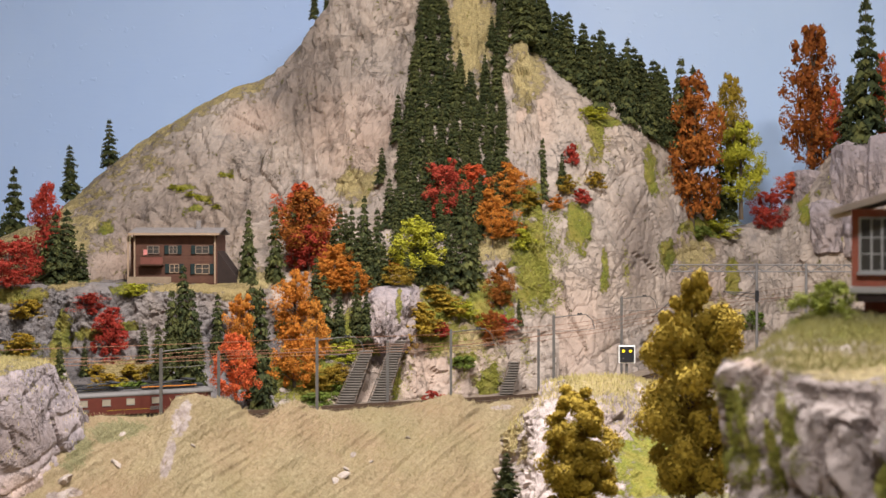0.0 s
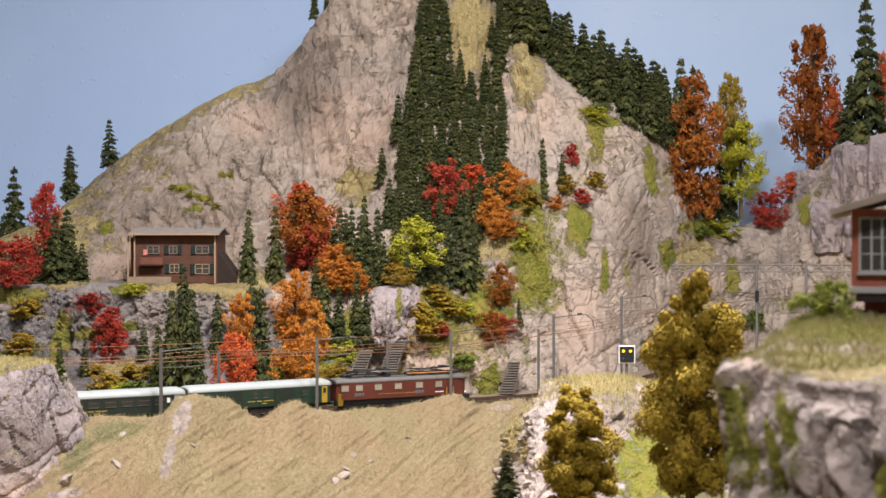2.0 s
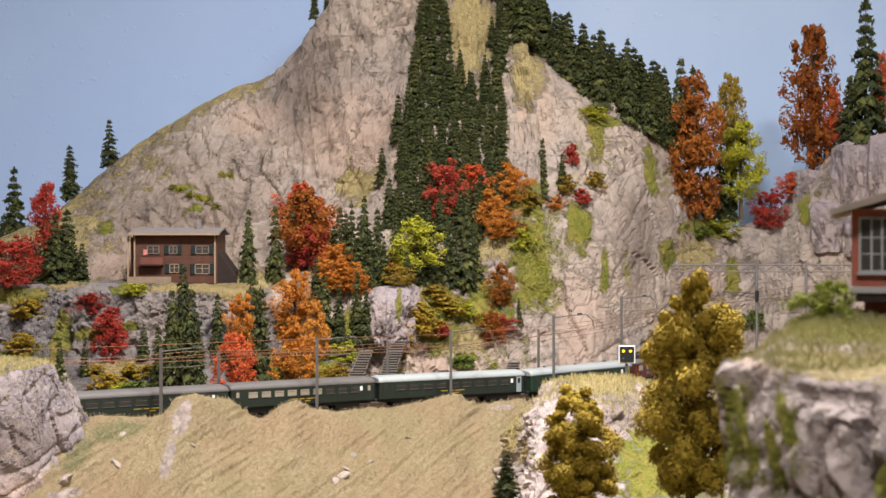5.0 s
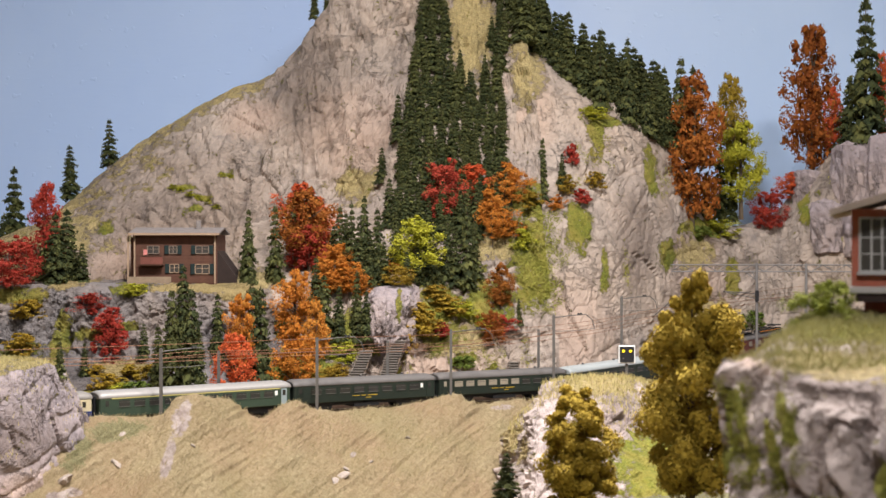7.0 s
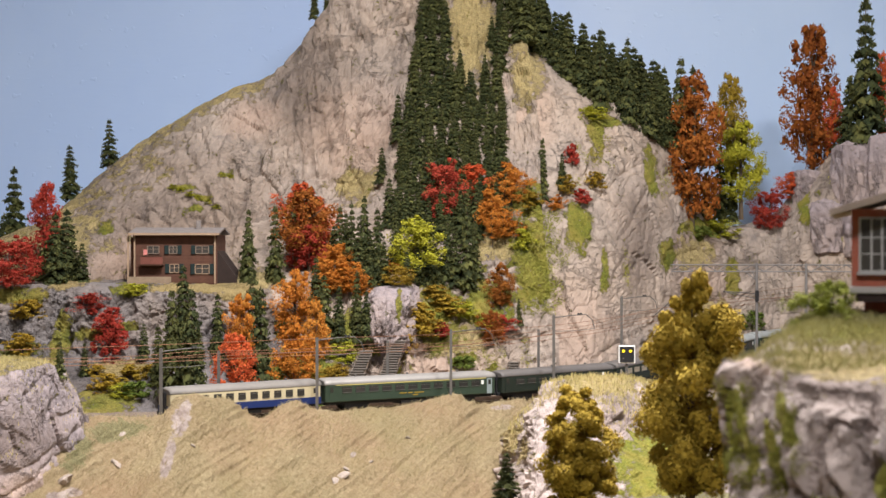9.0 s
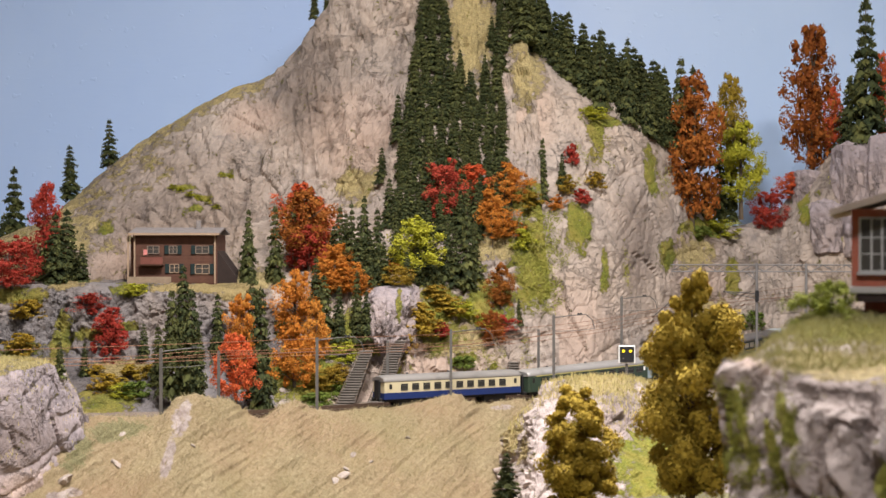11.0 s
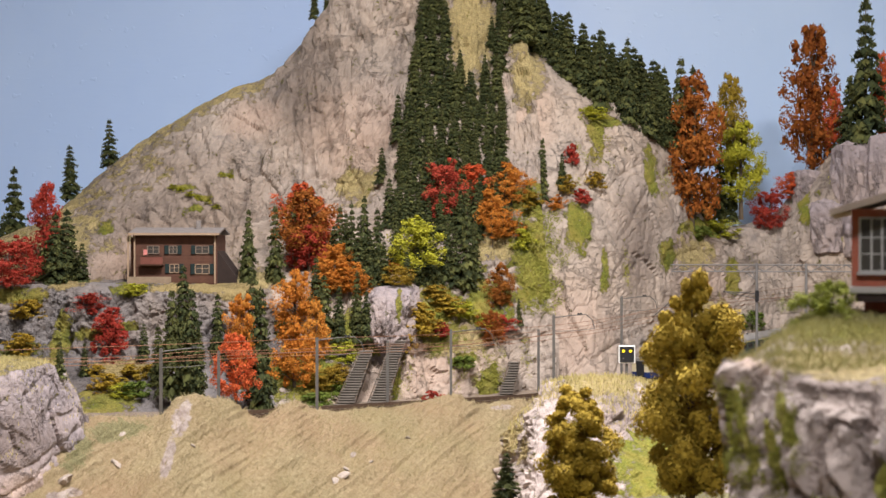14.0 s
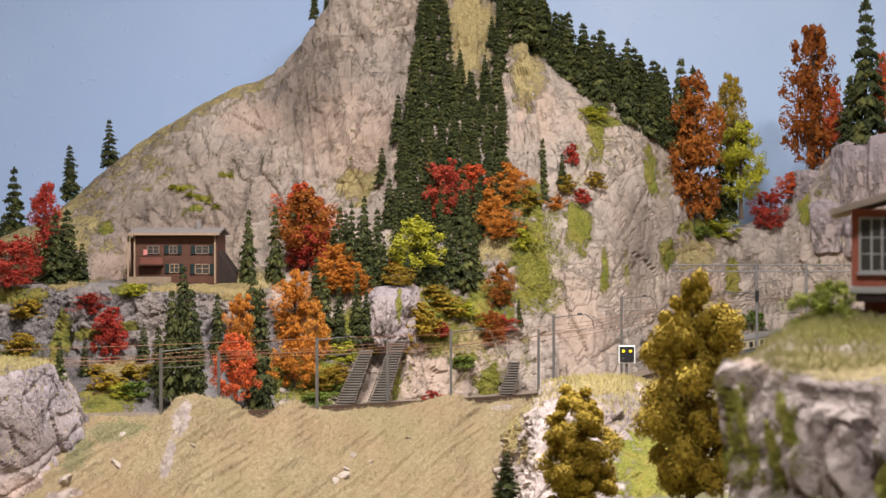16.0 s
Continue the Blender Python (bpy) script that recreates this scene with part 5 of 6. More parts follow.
def signal():
    ob = new("railway_signal")
    ob.location = (0.2786, 2.4, 1.205)
    zc = 0.0352
    part("pole", boxes((-0.002, 0.002, 0.0, 0.003, -0.03, 0.050)), steel, ob)
    bm = boxes((-0.0128, 0.0128, -0.0030, -0.0008, zc - 0.0138, zc + 0.0138), bevel=0.0011)
    part("plate", bm, white_paint, ob, "white signal plate")
    part("face", boxes((-0.0108, 0.0108, -0.0040, -0.0031, zc - 0.0118, zc + 0.0118), bevel=0.0003), black, ob, "black signal face")
    for dx, dz in ((-0.0055, 0.0052), (0.0055, 0.0052)):
        bm = bmesh.new()
        bmesh.ops.create_cone(bm, cap_ends=True, segments=14, radius1=0.0022, radius2=0.0020, depth=0.0012, matrix=Matrix.Translation((dx, -0.0044, zc + dz)) @ Matrix.Rotation(math.pi / 2, 4, "X"))
        part("light", bm, amber, ob, "glowing yellow signal light")
    bm = bmesh.new()
    bmesh.ops.create_cone(bm, cap_ends=True, segments=12, radius1=0.0012, radius2=0.0012, depth=0.0008, matrix=Matrix.Translation((-0.0055, -0.0043, zc - 0.006)) @ Matrix.Rotation(math.pi / 2, 4, "X"))
    part("lens", bm, steel, ob)
    return tagged(ob, "black signal with white rim and two lit yellow lights", "railway signal")


white_paint = plain("white_paint", (0.78, 0.77, 0.74), 0.5, vary=0.06)
amber, _nt, _b = nodes("amber_glow", 0.4)
_b.inputs["Base Color"].default_value = (0.9, 0.6, 0.02, 1)
_b.inputs["Emission Color"].default_value = (1.0, 0.72, 0.03, 1)
_b.inputs["Emission Strength"].default_value = 1.1
signal()


def gantry():
    """A lattice girder across the tracks on two posts."""
    ob = new("catenary_gantry")
    ob.location = (0.40, 2.78, 1.4)
    z1, z0, x1 = -0.0278, -0.0395, 0.36
    for name, z in (("chord", z1), ("chord", z0)):
        part(name, rod([(0, 0, z), (x1, -0.04, z)], 0.0011, 5), light_steel, ob)
    for k in range(19):
        x = x1 * k / 18
        up = k % 2
        part("lattice_bar", rod([(x, -0.04 * x / x1, z1 if up else z0), (min(x1, x + x1 / 18), -0.04 * min(x1, x + x1 / 18) / x1, z0 if up else z1)], 0.0008, 4), light_steel, ob)
    for x in (0.148, 0.232):
        part("post", rod([(x, -0.04 * x / x1, z1 + 0.003), (x, -0.04 * x / x1, -0.20)], 0.0024, 6), light_steel, ob)
    for x in (0.12, 0.148):
        part("hanger", rod([(x + (0.008 if x < 0.14 else -0.008), -0.016, z0), (0.148, -0.018, z0 - 0.016), (0.148, -0.018, z0 - 0.05)], 0.0011, 5), light_steel, ob)
    part("steady_arm", rod([(0.148, -0.018, -0.078), (0.09, -0.012, -0.074)], 0.0009, 5), steel, ob)
    part("steady_arm", rod([(0.148, -0.018, -0.087), (0.09, -0.012, -0.074)], 0.0009, 5), steel, ob)
    part("insulator", boxes((0.145, 0.151, -0.021, -0.015, -0.092, -0.072), bevel=0.001), black, ob)
    part("hanger", rod([(-0.03, 0.0, -0.118), (0.0, 0.0, -0.092), (0.02, 0, -0.08)], 0.0011, 5), steel, ob)
    part("bracket", rod([(-0.035, 0.0, -0.118), (0.03, 0.0, -0.119)], 0.0015, 5), steel, ob)
    return tagged(ob, "light grey lattice catenary gantry across the tracks", "catenary gantry")


light_steel = plain("light_steel", (0.17, 0.16, 0.155), 0.6, 0.2, scale=80)
gantry()


# ---- steps up the rock ----
stone_step = plain("step_stone", (0.165, 0.142, 0.122), 0.9, scale=90, vary=0.35)


def stairway(foot, top, width, count):
    """A flight of sleeper steps between two side rails, lying on the slope."""
    ob = new("stairway")
    ob.location = foot
    run = Vector(top) - Vector(foot)
    r = random.Random(count)
    for k in range(count):
        p = run * ((k + 0.5) / count)
        j = r.uniform(-0.0024, 0.0024)
        half = width * (0.5 - 0.16 * k / count)
        part("tread", boxes((p.x - half + j, p.x + half + j, p.y - 0.004, p.y + 0.006, p.z - 0.0006, p.z + 0.0012), bevel=0.0003), stone_step, ob)
    bed = bmesh.new()
    ends = []
    for p, k in ((Vector((0, 0, 0)), 0.46), (run, 0.30)):
        ends.append([bed.verts.new(p + Vector((sx * width * k, dy, dz))) for sx, dy, dz in ((-1, 0.001, -0.003), (1, 0.001, -0.003), (1, 0.03, -0.012), (-1, 0.03, -0.012))])
    for k in range(4):
        bed.faces.new((ends[0][k], ends[0][(k + 1) % 4], ends[1][(k + 1) % 4], ends[1][k]))
    bed.faces.new(ends[0][::-1])
    bed.faces.new(ends[1])
    part("bed", bed, timber, ob)
    for sx in (-0.5, 0.5):
        part("side_rail", rod([Vector((sx * width, 0, 0)), run + Vector((sx * width * 0.68, 0, 0))], 0.0010, 5), timber, ob)
    return tagged(ob, "weathered flight of narrow steps up the rock", "stairway", group="stairways")


stairway((-0.1542, 2.360, 1.1497), (-0.1192, 2.455, 1.2431), 0.029, 26)
stairway((-0.1058, 2.370, 1.1486), (-0.0689, 2.475, 1.2577), 0.030, 30)
stairway((0.0937, 2.500, 1.1491), (0.1161, 2.560, 1.2181), 0.024, 18)


# ---- the chalet ----
def chalet():
    ob = new("chalet")
    ob.location = (-0.4376, 2.585, 1.343)
    w, d, h = 0.0685, 0.10, 0.080
    part("wall", boxes((-w, w, 0, d, -0.02, h), (-w - 0.006, -w, 0.01, d, -0.02, h - 0.004)), brown_boards, ob)
    r = random.Random(3)
    for k in range(16):
        z = 0.002 + k * 0.0049
        part("board", boxes((-w, w, -0.0008 - r.random() * 0.0004, 0.0001, z, z + 0.0044)), brown_boards, ob)
    roof = bmesh.new()
    ridge, eave, ov = h + 0.0100, h + 0.0005, 0.0055
    vs = [roof.verts.new(c) for c in ((-w - ov, -0.012, eave), (w + ov, -0.012, eave), (w + ov, d / 2, ridge), (-w - ov, d / 2, ridge), (w + ov, d + 0.012, eave), (-w - ov, d + 0.012, eave))]
    roof.faces.new((vs[0], vs[1], vs[2], vs[3]))
    roof.faces.new((vs[3], vs[2], vs[4], vs[5]))
    ext = bmesh.ops.extrude_face_region(roof, geom=roof.faces[:])
    for v in [e for e in ext["geom"] if isinstance(e, bmesh.types.BMVert)]:
        v.co.z += 0.0028
    bmesh.ops.recalc_face_normals(roof, faces=roof.faces[:])
    part("roof", roof, slate, ob, "pale grey slate roof")
    part("fascia", boxes((-w - ov, w + ov, -0.0135, -0.0121, eave - 0.001, eave + 0.0026)), pale_wood, ob, "pale wooden fascia board")
    part("chimney", boxes((0.030, 0.037, d / 2 - 0.02, d / 2 - 0.012, h, ridge + 0.014), bevel=0.0005), slate, ob)
    for x, z, ww, hh, shut in ((-0.0355, 0.049, 0.020, 0.0135, 0), (-0.0030, 0.049, 0.014, 0.0135, 1), (0.0445, 0.049, 0.022, 0.0135, 1), (-0.0010, 0.018, 0.016, 0.0145, 1), (0.0445, 0.016, 0.024, 0.0165, 1)):
        win = part("window", boxes((x - ww / 2, x + ww / 2, -0.0016, 0.0, z, z + hh)), house_glass, ob)
        t = 0.0011
        part("frame", boxes((x - ww / 2, x + ww / 2, -0.0026, -0.0012, z, z + t), (x - ww / 2, x + ww / 2, -0.0026, -0.0012, z + hh - t, z + hh), (x - ww / 2, x - ww / 2 + t, -0.0026, -0.0012, z, z + hh),
                            (x + ww / 2 - t, x + ww / 2, -0.0026, -0.0012, z, z + hh), (x - t / 2, x + t / 2, -0.0026, -0.0012, z, z + hh), (x - ww / 2, x + ww / 2, -0.0024, -0.0012, z + hh * 0.55, z + hh * 0.55 + 0.0007)),
             pale_wood if z < 0.03 else curtain, win)
        if shut:
            for sx in (-1, 1):
                c = x + sx * (ww / 2 + 0.0036)
                part("shutter", boxes((c - 0.0034, c + 0.0034, -0.0030, -0.0010, z - 0.0005, z + hh + 0.0005), bevel=0.0003), shutter_green, ob, "dark green shutter")
    part("balcony_floor", boxes((-0.054, -0.018, -0.014, 0.0, 0.0305, 0.0325)), brown_boards, ob)
    bal = part("balcony_rail", boxes((-0.054, -0.018, -0.0145, -0.0130, 0.0325, 0.0445)), red_boards, ob, "reddish boarded balcony rail")
    part("handrail", boxes((-0.0545, -0.0175, -0.0152, -0.0124, 0.0445, 0.0456)), brown_boards, bal)
    for x in (-w - 0.0075, -w + 0.003, w - 0.003):
        part("post", boxes((x - 0.0012, x + 0.0012, -0.0048, -0.0024, 0.0, h)), pale_wood, ob)
    part("plinth", boxes((-w - 0.006, -0.004, -0.0165, -0.0145, -0.006, 0.0120)), pale_board, ob, "weathered plank fence")
    # side wedge, its shade put into a very dark colour
    lean = bmesh.new()
    vs = [lean.verts.new(c) for c in ((w, 0.004, -0.01), (w + 0.030, 0.004, -0.01), (w + 0.030, 0.004, 0.012), (w, 0.004, 0.054), (w, 0.09, -0.01), (w + 0.030, 0.09, -0.01), (w + 0.030, 0.09, 0.012), (w, 0.09, 0.054))]
    for q in ((0, 1, 2, 3), (7, 6, 5, 4), (1, 5, 6, 2), (3, 2, 6, 7), (0, 3, 7, 4)):
        lean.faces.new([vs[i] for i in q])
    part("lean_to", lean, shaded_brown, ob, "very dark lean-to wedge, with shade in its colour")
    tagged(ob, "two-storey brown wooden chalet with green shutters", "chalet")
    flag = new("flag")
    flag.location = ob.location + Vector((-0.0485, -0.0135, 0.0456))
    part("pole", rod([(0, 0, 0), (-0.001, -0.003, 0.012)], 0.0003, 5), pale_wood, flag)
    bm = boxes((0.0, 0.006, -0.0038, -0.0034, 0.002, 0.0105))
    part("cloth", bm, flag_red, flag)
    tagged(flag, "small pale red flag on the chalet balcony", "flag")


brown_boards = plain("brown_boards", (0.105, 0.048, 0.032), 0.8, scale=70, vary=0.3)
# brown with the shade of the lean-to and the house recess mixed in
shaded_brown = plain("shaded_brown", (0.030, 0.019, 0.016), 0.85, scale=70, vary=0.3)
red_boards = plain("red_boards", (0.17, 0.06, 0.045), 0.8, scale=70, vary=0.3)
pale_wood = plain("pale_wood", (0.36, 0.25, 0.17), 0.75, scale=90, vary=0.2)
pale_board = plain("weathered_plank", (0.27, 0.20, 0.14), 0.9, scale=120, vary=0.3)
slate = plain("slate", (0.21, 0.185, 0.175), 0.8, scale=120, vary=0.3)
curtain = plain("cream_frame", (0.24, 0.18, 0.14), 0.7, vary=0.15)
shutter_green = plain("shutter_green", (0.012, 0.024, 0.024), 0.6, vary=0.2)
flag_red = plain("faded_red", (0.62, 0.22, 0.20), 0.8, vary=0.3)
house_glass, _nt, _b = nodes("dark_pane", 0.08)
_b.inputs["Base Color"].default_value = (0.06, 0.055, 0.05, 1)
_b.inputs["Specular IOR Level"].default_value = 0.5
chalet()


# ---- the brick house on the near cliff ----
def brick_material():
    m, nt, b = nodes("red_brick", 0.85)
    co = nt.nodes.new("ShaderNodeTexCoord").outputs["Object"]
    mp = nt.nodes.new("ShaderNodeMapping")
    mp.inputs["Rotation"].default_value = (math.pi / 2, 0, 0)
    nt.links.new(co, mp.inputs[0])
    br = add(nt, "ShaderNodeTexBrick", Scale=1.0)
    br.inputs["Brick Width"].default_value, br.inputs["Row Height"].default_value, br.inputs["Mortar Size"].default_value = 0.0028, 0.0009, 0.00012
    br.inputs["Color1"].default_value, br.inputs["Color2"].default_value, br.inputs["Mortar"].default_value = (0.36, 0.075, 0.045, 1), (0.42, 0.105, 0.065, 1), (0.33, 0.17, 0.13, 1)
    nt.links.new(mp.outputs[0], br.inputs[0])
    c = mix(nt, 0.4, br.outputs[0], ramp(nt, grain(nt, 60.0), [(0.3, (0.5, 0.45, 0.4)), (0.7, (1, 1, 1))]), "MULTIPLY")
    nt.links.new(c, b.inputs["Base Color"])
    return m


def brick_house():
    ob = new("brick_house")
    ob.location = (0.2066, 0.8, 1.355)
    ob.rotation_euler = (0, 0, radians(-15.5))
    S = 0.80 / 2800
    W = 0.085
    z = lambda py: (600 - py) * S
    red = brick_material()
    part("wall", boxes((0, W, 0, 0.08, z(511), z(372)), (0.006, W, 0.010, 0.08, z(680), z(536)), (0.003, W, 0.004, 0.08, z(536), z(521))), red, ob)
    part("string_course", boxes((-0.0012, W, -0.0022, 0.08, z(521), z(509)), bevel=0.0004), stone_band, ob, "pale stone band between the storeys")
    # dark strip that stands for the shade in the recess under the band
    part("beam", boxes((0.002, W, -0.0008, 0.02, z(536), z(522))), shaded_brown, ob)
    roof = bmesh.new()
    e0, e1 = (-0.0105, z(384)), (W / 2 + 0.006, z(384) + 0.0165)
    vs = []
    for y in (-0.014, 0.095):
        vs += [roof.verts.new((e0[0], y, e0[1])), roof.verts.new((e1[0], y, e1[1])), roof.verts.new((W + 0.02, y, e0[1])),
               roof.verts.new((W + 0.02, y, e0[1] + 0.0045)), roof.verts.new((e1[0], y, e1[1] + 0.0045)), roof.verts.new((e0[0], y, e0[1] + 0.0030))]
    roof.faces.new([vs[i] for i in (0, 1, 4, 5)])
    roof.faces.new([vs[i] for i in (1, 2, 3, 4)])
    for i in range(6):
        j = (i + 1) % 6
        roof.faces.new([vs[i], vs[6 + i], vs[6 + j], vs[j]])
    roof.faces.new([vs[6 + i] for i in (5, 4, 1, 0)])
    roof.faces.new([vs[6 + i] for i in (4, 3, 2, 1)])
    bmesh.ops.recalc_face_normals(roof, faces=roof.faces[:])
    part("roof", roof, roof_felt, ob, "pale brown tiled roof with wide eaves")
    x0, x1, z0, z1 = 16 * S, 70 * S, z(480), z(390)
    win = part("window", boxes((x0, x1, -0.0006, 0.002, z0, z1)), house_glass, ob)
    t = 7 * S * 0.55
    part("frame", boxes((x0 - t, x1 + t, -0.0014, -0.0007, z0 - t, z0), (x0 - t, x1 + t, -0.0014, -0.0007, z1, z1 + t), (x0 - t, x0, -0.0014, -0.0007, z0, z1), (x1, x1 + t, -0.0014, -0.0007, z0, z1)), grey_frame, win, "grey window frame")
    for k in (1, 2):
        x = x0 + (x1 - x0) * k / 3
        part("mullion", boxes((x - 0.0005, x + 0.0005, -0.0013, -0.0006, z0, z1)), grey_frame, win)
    for q in (0.32, 0.64):
        zz = z0 + (z1 - z0) * q
        part("glazing_bar", boxes((x0, x1, -0.0011, -0.0006, zz - 0.0003, zz + 0.0003)), grey_frame, win)
    part("window_sill", boxes((x0 - t - 0.001, x1 + t + 0.001, -0.0028, -0.0002, z0 - t - 0.0012, z0 - t)), grey_frame, win)
    part("brace", rod([(0.0155, -0.012, z(640)), (0.0205, 0.004, z(515))], 0.0007, 5), pale_wood, ob)
    part("brace", rod([(0.0195, -0.012, z(640)), (0.0225, 0.004, z(515))], 0.0007, 5), pale_wood, ob)
    tagged(ob, "red brick house with grey windows under a wide roof", "house")


stone_band = plain("stone_band", (0.40, 0.38, 0.37), 0.85, vary=0.12)
roof_felt = plain("roof_tile", (0.30, 0.24, 0.20), 0.9, scale=160, vary=0.25)
grey_frame = plain("grey_frame", (0.38, 0.37, 0.37), 0.7, vary=0.1)
brick_house()


# ---- the train ----
coach_green = plain("coach_green", (0.018, 0.036, 0.024), 0.38, scale=30, vary=0.15, relief=0)
dark_green = plain("dull_green", (0.017, 0.024, 0.018), 0.5, scale=30, vary=0.2, relief=0)
loco_brown = plain("loco_brown", (0.105, 0.028, 0.020), 0.42, scale=30, vary=0.15, relief=0)
cream = plain("cream_paint", (0.52, 0.45, 0.29), 0.4, scale=30, vary=0.06, relief=0)
blue = plain("blue_paint", (0.014, 0.028, 0.11), 0.4, scale=30, vary=0.12, relief=0)
roof_silver = plain("silver_roof", (0.30, 0.285, 0.27), 0.45, 0.2, scale=30, vary=0.08, relief=0)
roof_white = plain("white_roof", (0.33, 0.355, 0.355), 0.4, scale=30, vary=0.04, relief=0)
roof_dull = plain("dull_grey_roof", (0.20, 0.185, 0.17), 0.5, scale=30, vary=0.12, relief=0)
roof_grey = plain("grey_roof", (0.12, 0.11, 0.105), 0.55, scale=30, vary=0.15, relief=0)
yellow = plain("yellow_paint", (0.36, 0.24, 0.03), 0.5, scale=60, vary=0.1, relief=0)
orange_bar = plain("insulator_orange", (0.55, 0.20, 0.04), 0.6, scale=60, vary=0.1, relief=0)
pale_door = plain("pale_door", (0.26, 0.31, 0.32), 0.45, scale=60, vary=0.1, relief=0)
coach_glass, _nt, _b = nodes("coach_pane", 0.06)
_b.inputs["Base Color"].default_value = (0.035, 0.033, 0.03, 1)
pale_yellow = plain("pale_yellow", (0.50, 0.44, 0.16), 0.5, scale=60, vary=0.1, relief=0)
cream_glass = plain("blind_pane", (0.30, 0.26, 0.20), 0.25, scale=60, vary=0.2, relief=0)
pale_rim = plain("dull_rim", (0.085, 0.085, 0.075), 0.5, scale=60, vary=0.1, relief=0)
olive_green = plain("olive_green", (0.036, 0.056, 0.038), 0.42, scale=30, vary=0.15, relief=0)
WIDE = 0.0168


def wheelset(ob, x, r=0.0058):
    bm = bmesh.new()
    for y in (-0.0083, 0.0083):
        bmesh.ops.create_cone(bm, cap_ends=True, segments=18, radius1=r, radius2=r, depth=0.0026, matrix=Matrix.Translation((x, y, r)) @ Matrix.Rotation(math.pi / 2, 4, "X"))
    bmesh.ops.create_cone(bm, cap_ends=True, segments=8, radius1=0.001, radius2=0.001, depth=0.018, matrix=Matrix.Translation((x, 0, r)) @ Matrix.Rotation(math.pi / 2, 4, "X"))
    return part("wheelset", bm, black, ob)


def arched(x0, x1, half, eave, crown, ends=0.006, n=9):
    """A coach roof: an arch swept along, dipping at its ends."""
    bm = bmesh.new()
    rings = []
    for x, k in ((x0, 0.72), (x0 + ends, 0.97), (x0 + ends * 2, 1.0), (x1 - ends * 2, 1.0), (x1 - ends, 0.97), (x1, 0.72)):
        ring = [bm.verts.new((x, -half * math.cos(math.pi * i / (n - 1)), eave + (crown - eave) * k * math.sin(math.pi * i / (n - 1)) ** 0.75)) for i in range(n)]
        ring += [bm.verts.new((x, half * 0.98, eave - 0.0012)), bm.verts.new((x, -half * 0.98, eave - 0.0012))]
        rings.append(ring)
    for a, b in zip(rings, rings[1:]):
        m = len(a)
        for i in range(m):
            f = bm.faces.new((a[i], b[i], b[(i + 1) % m], a[(i + 1) % m]))
            f.smooth = True
    bm.faces.new(rings[0])
    bm.faces.new(rings[-1][::-1])
    bmesh.ops.recalc_face_normals(bm, faces=bm.faces[:])
    return bm


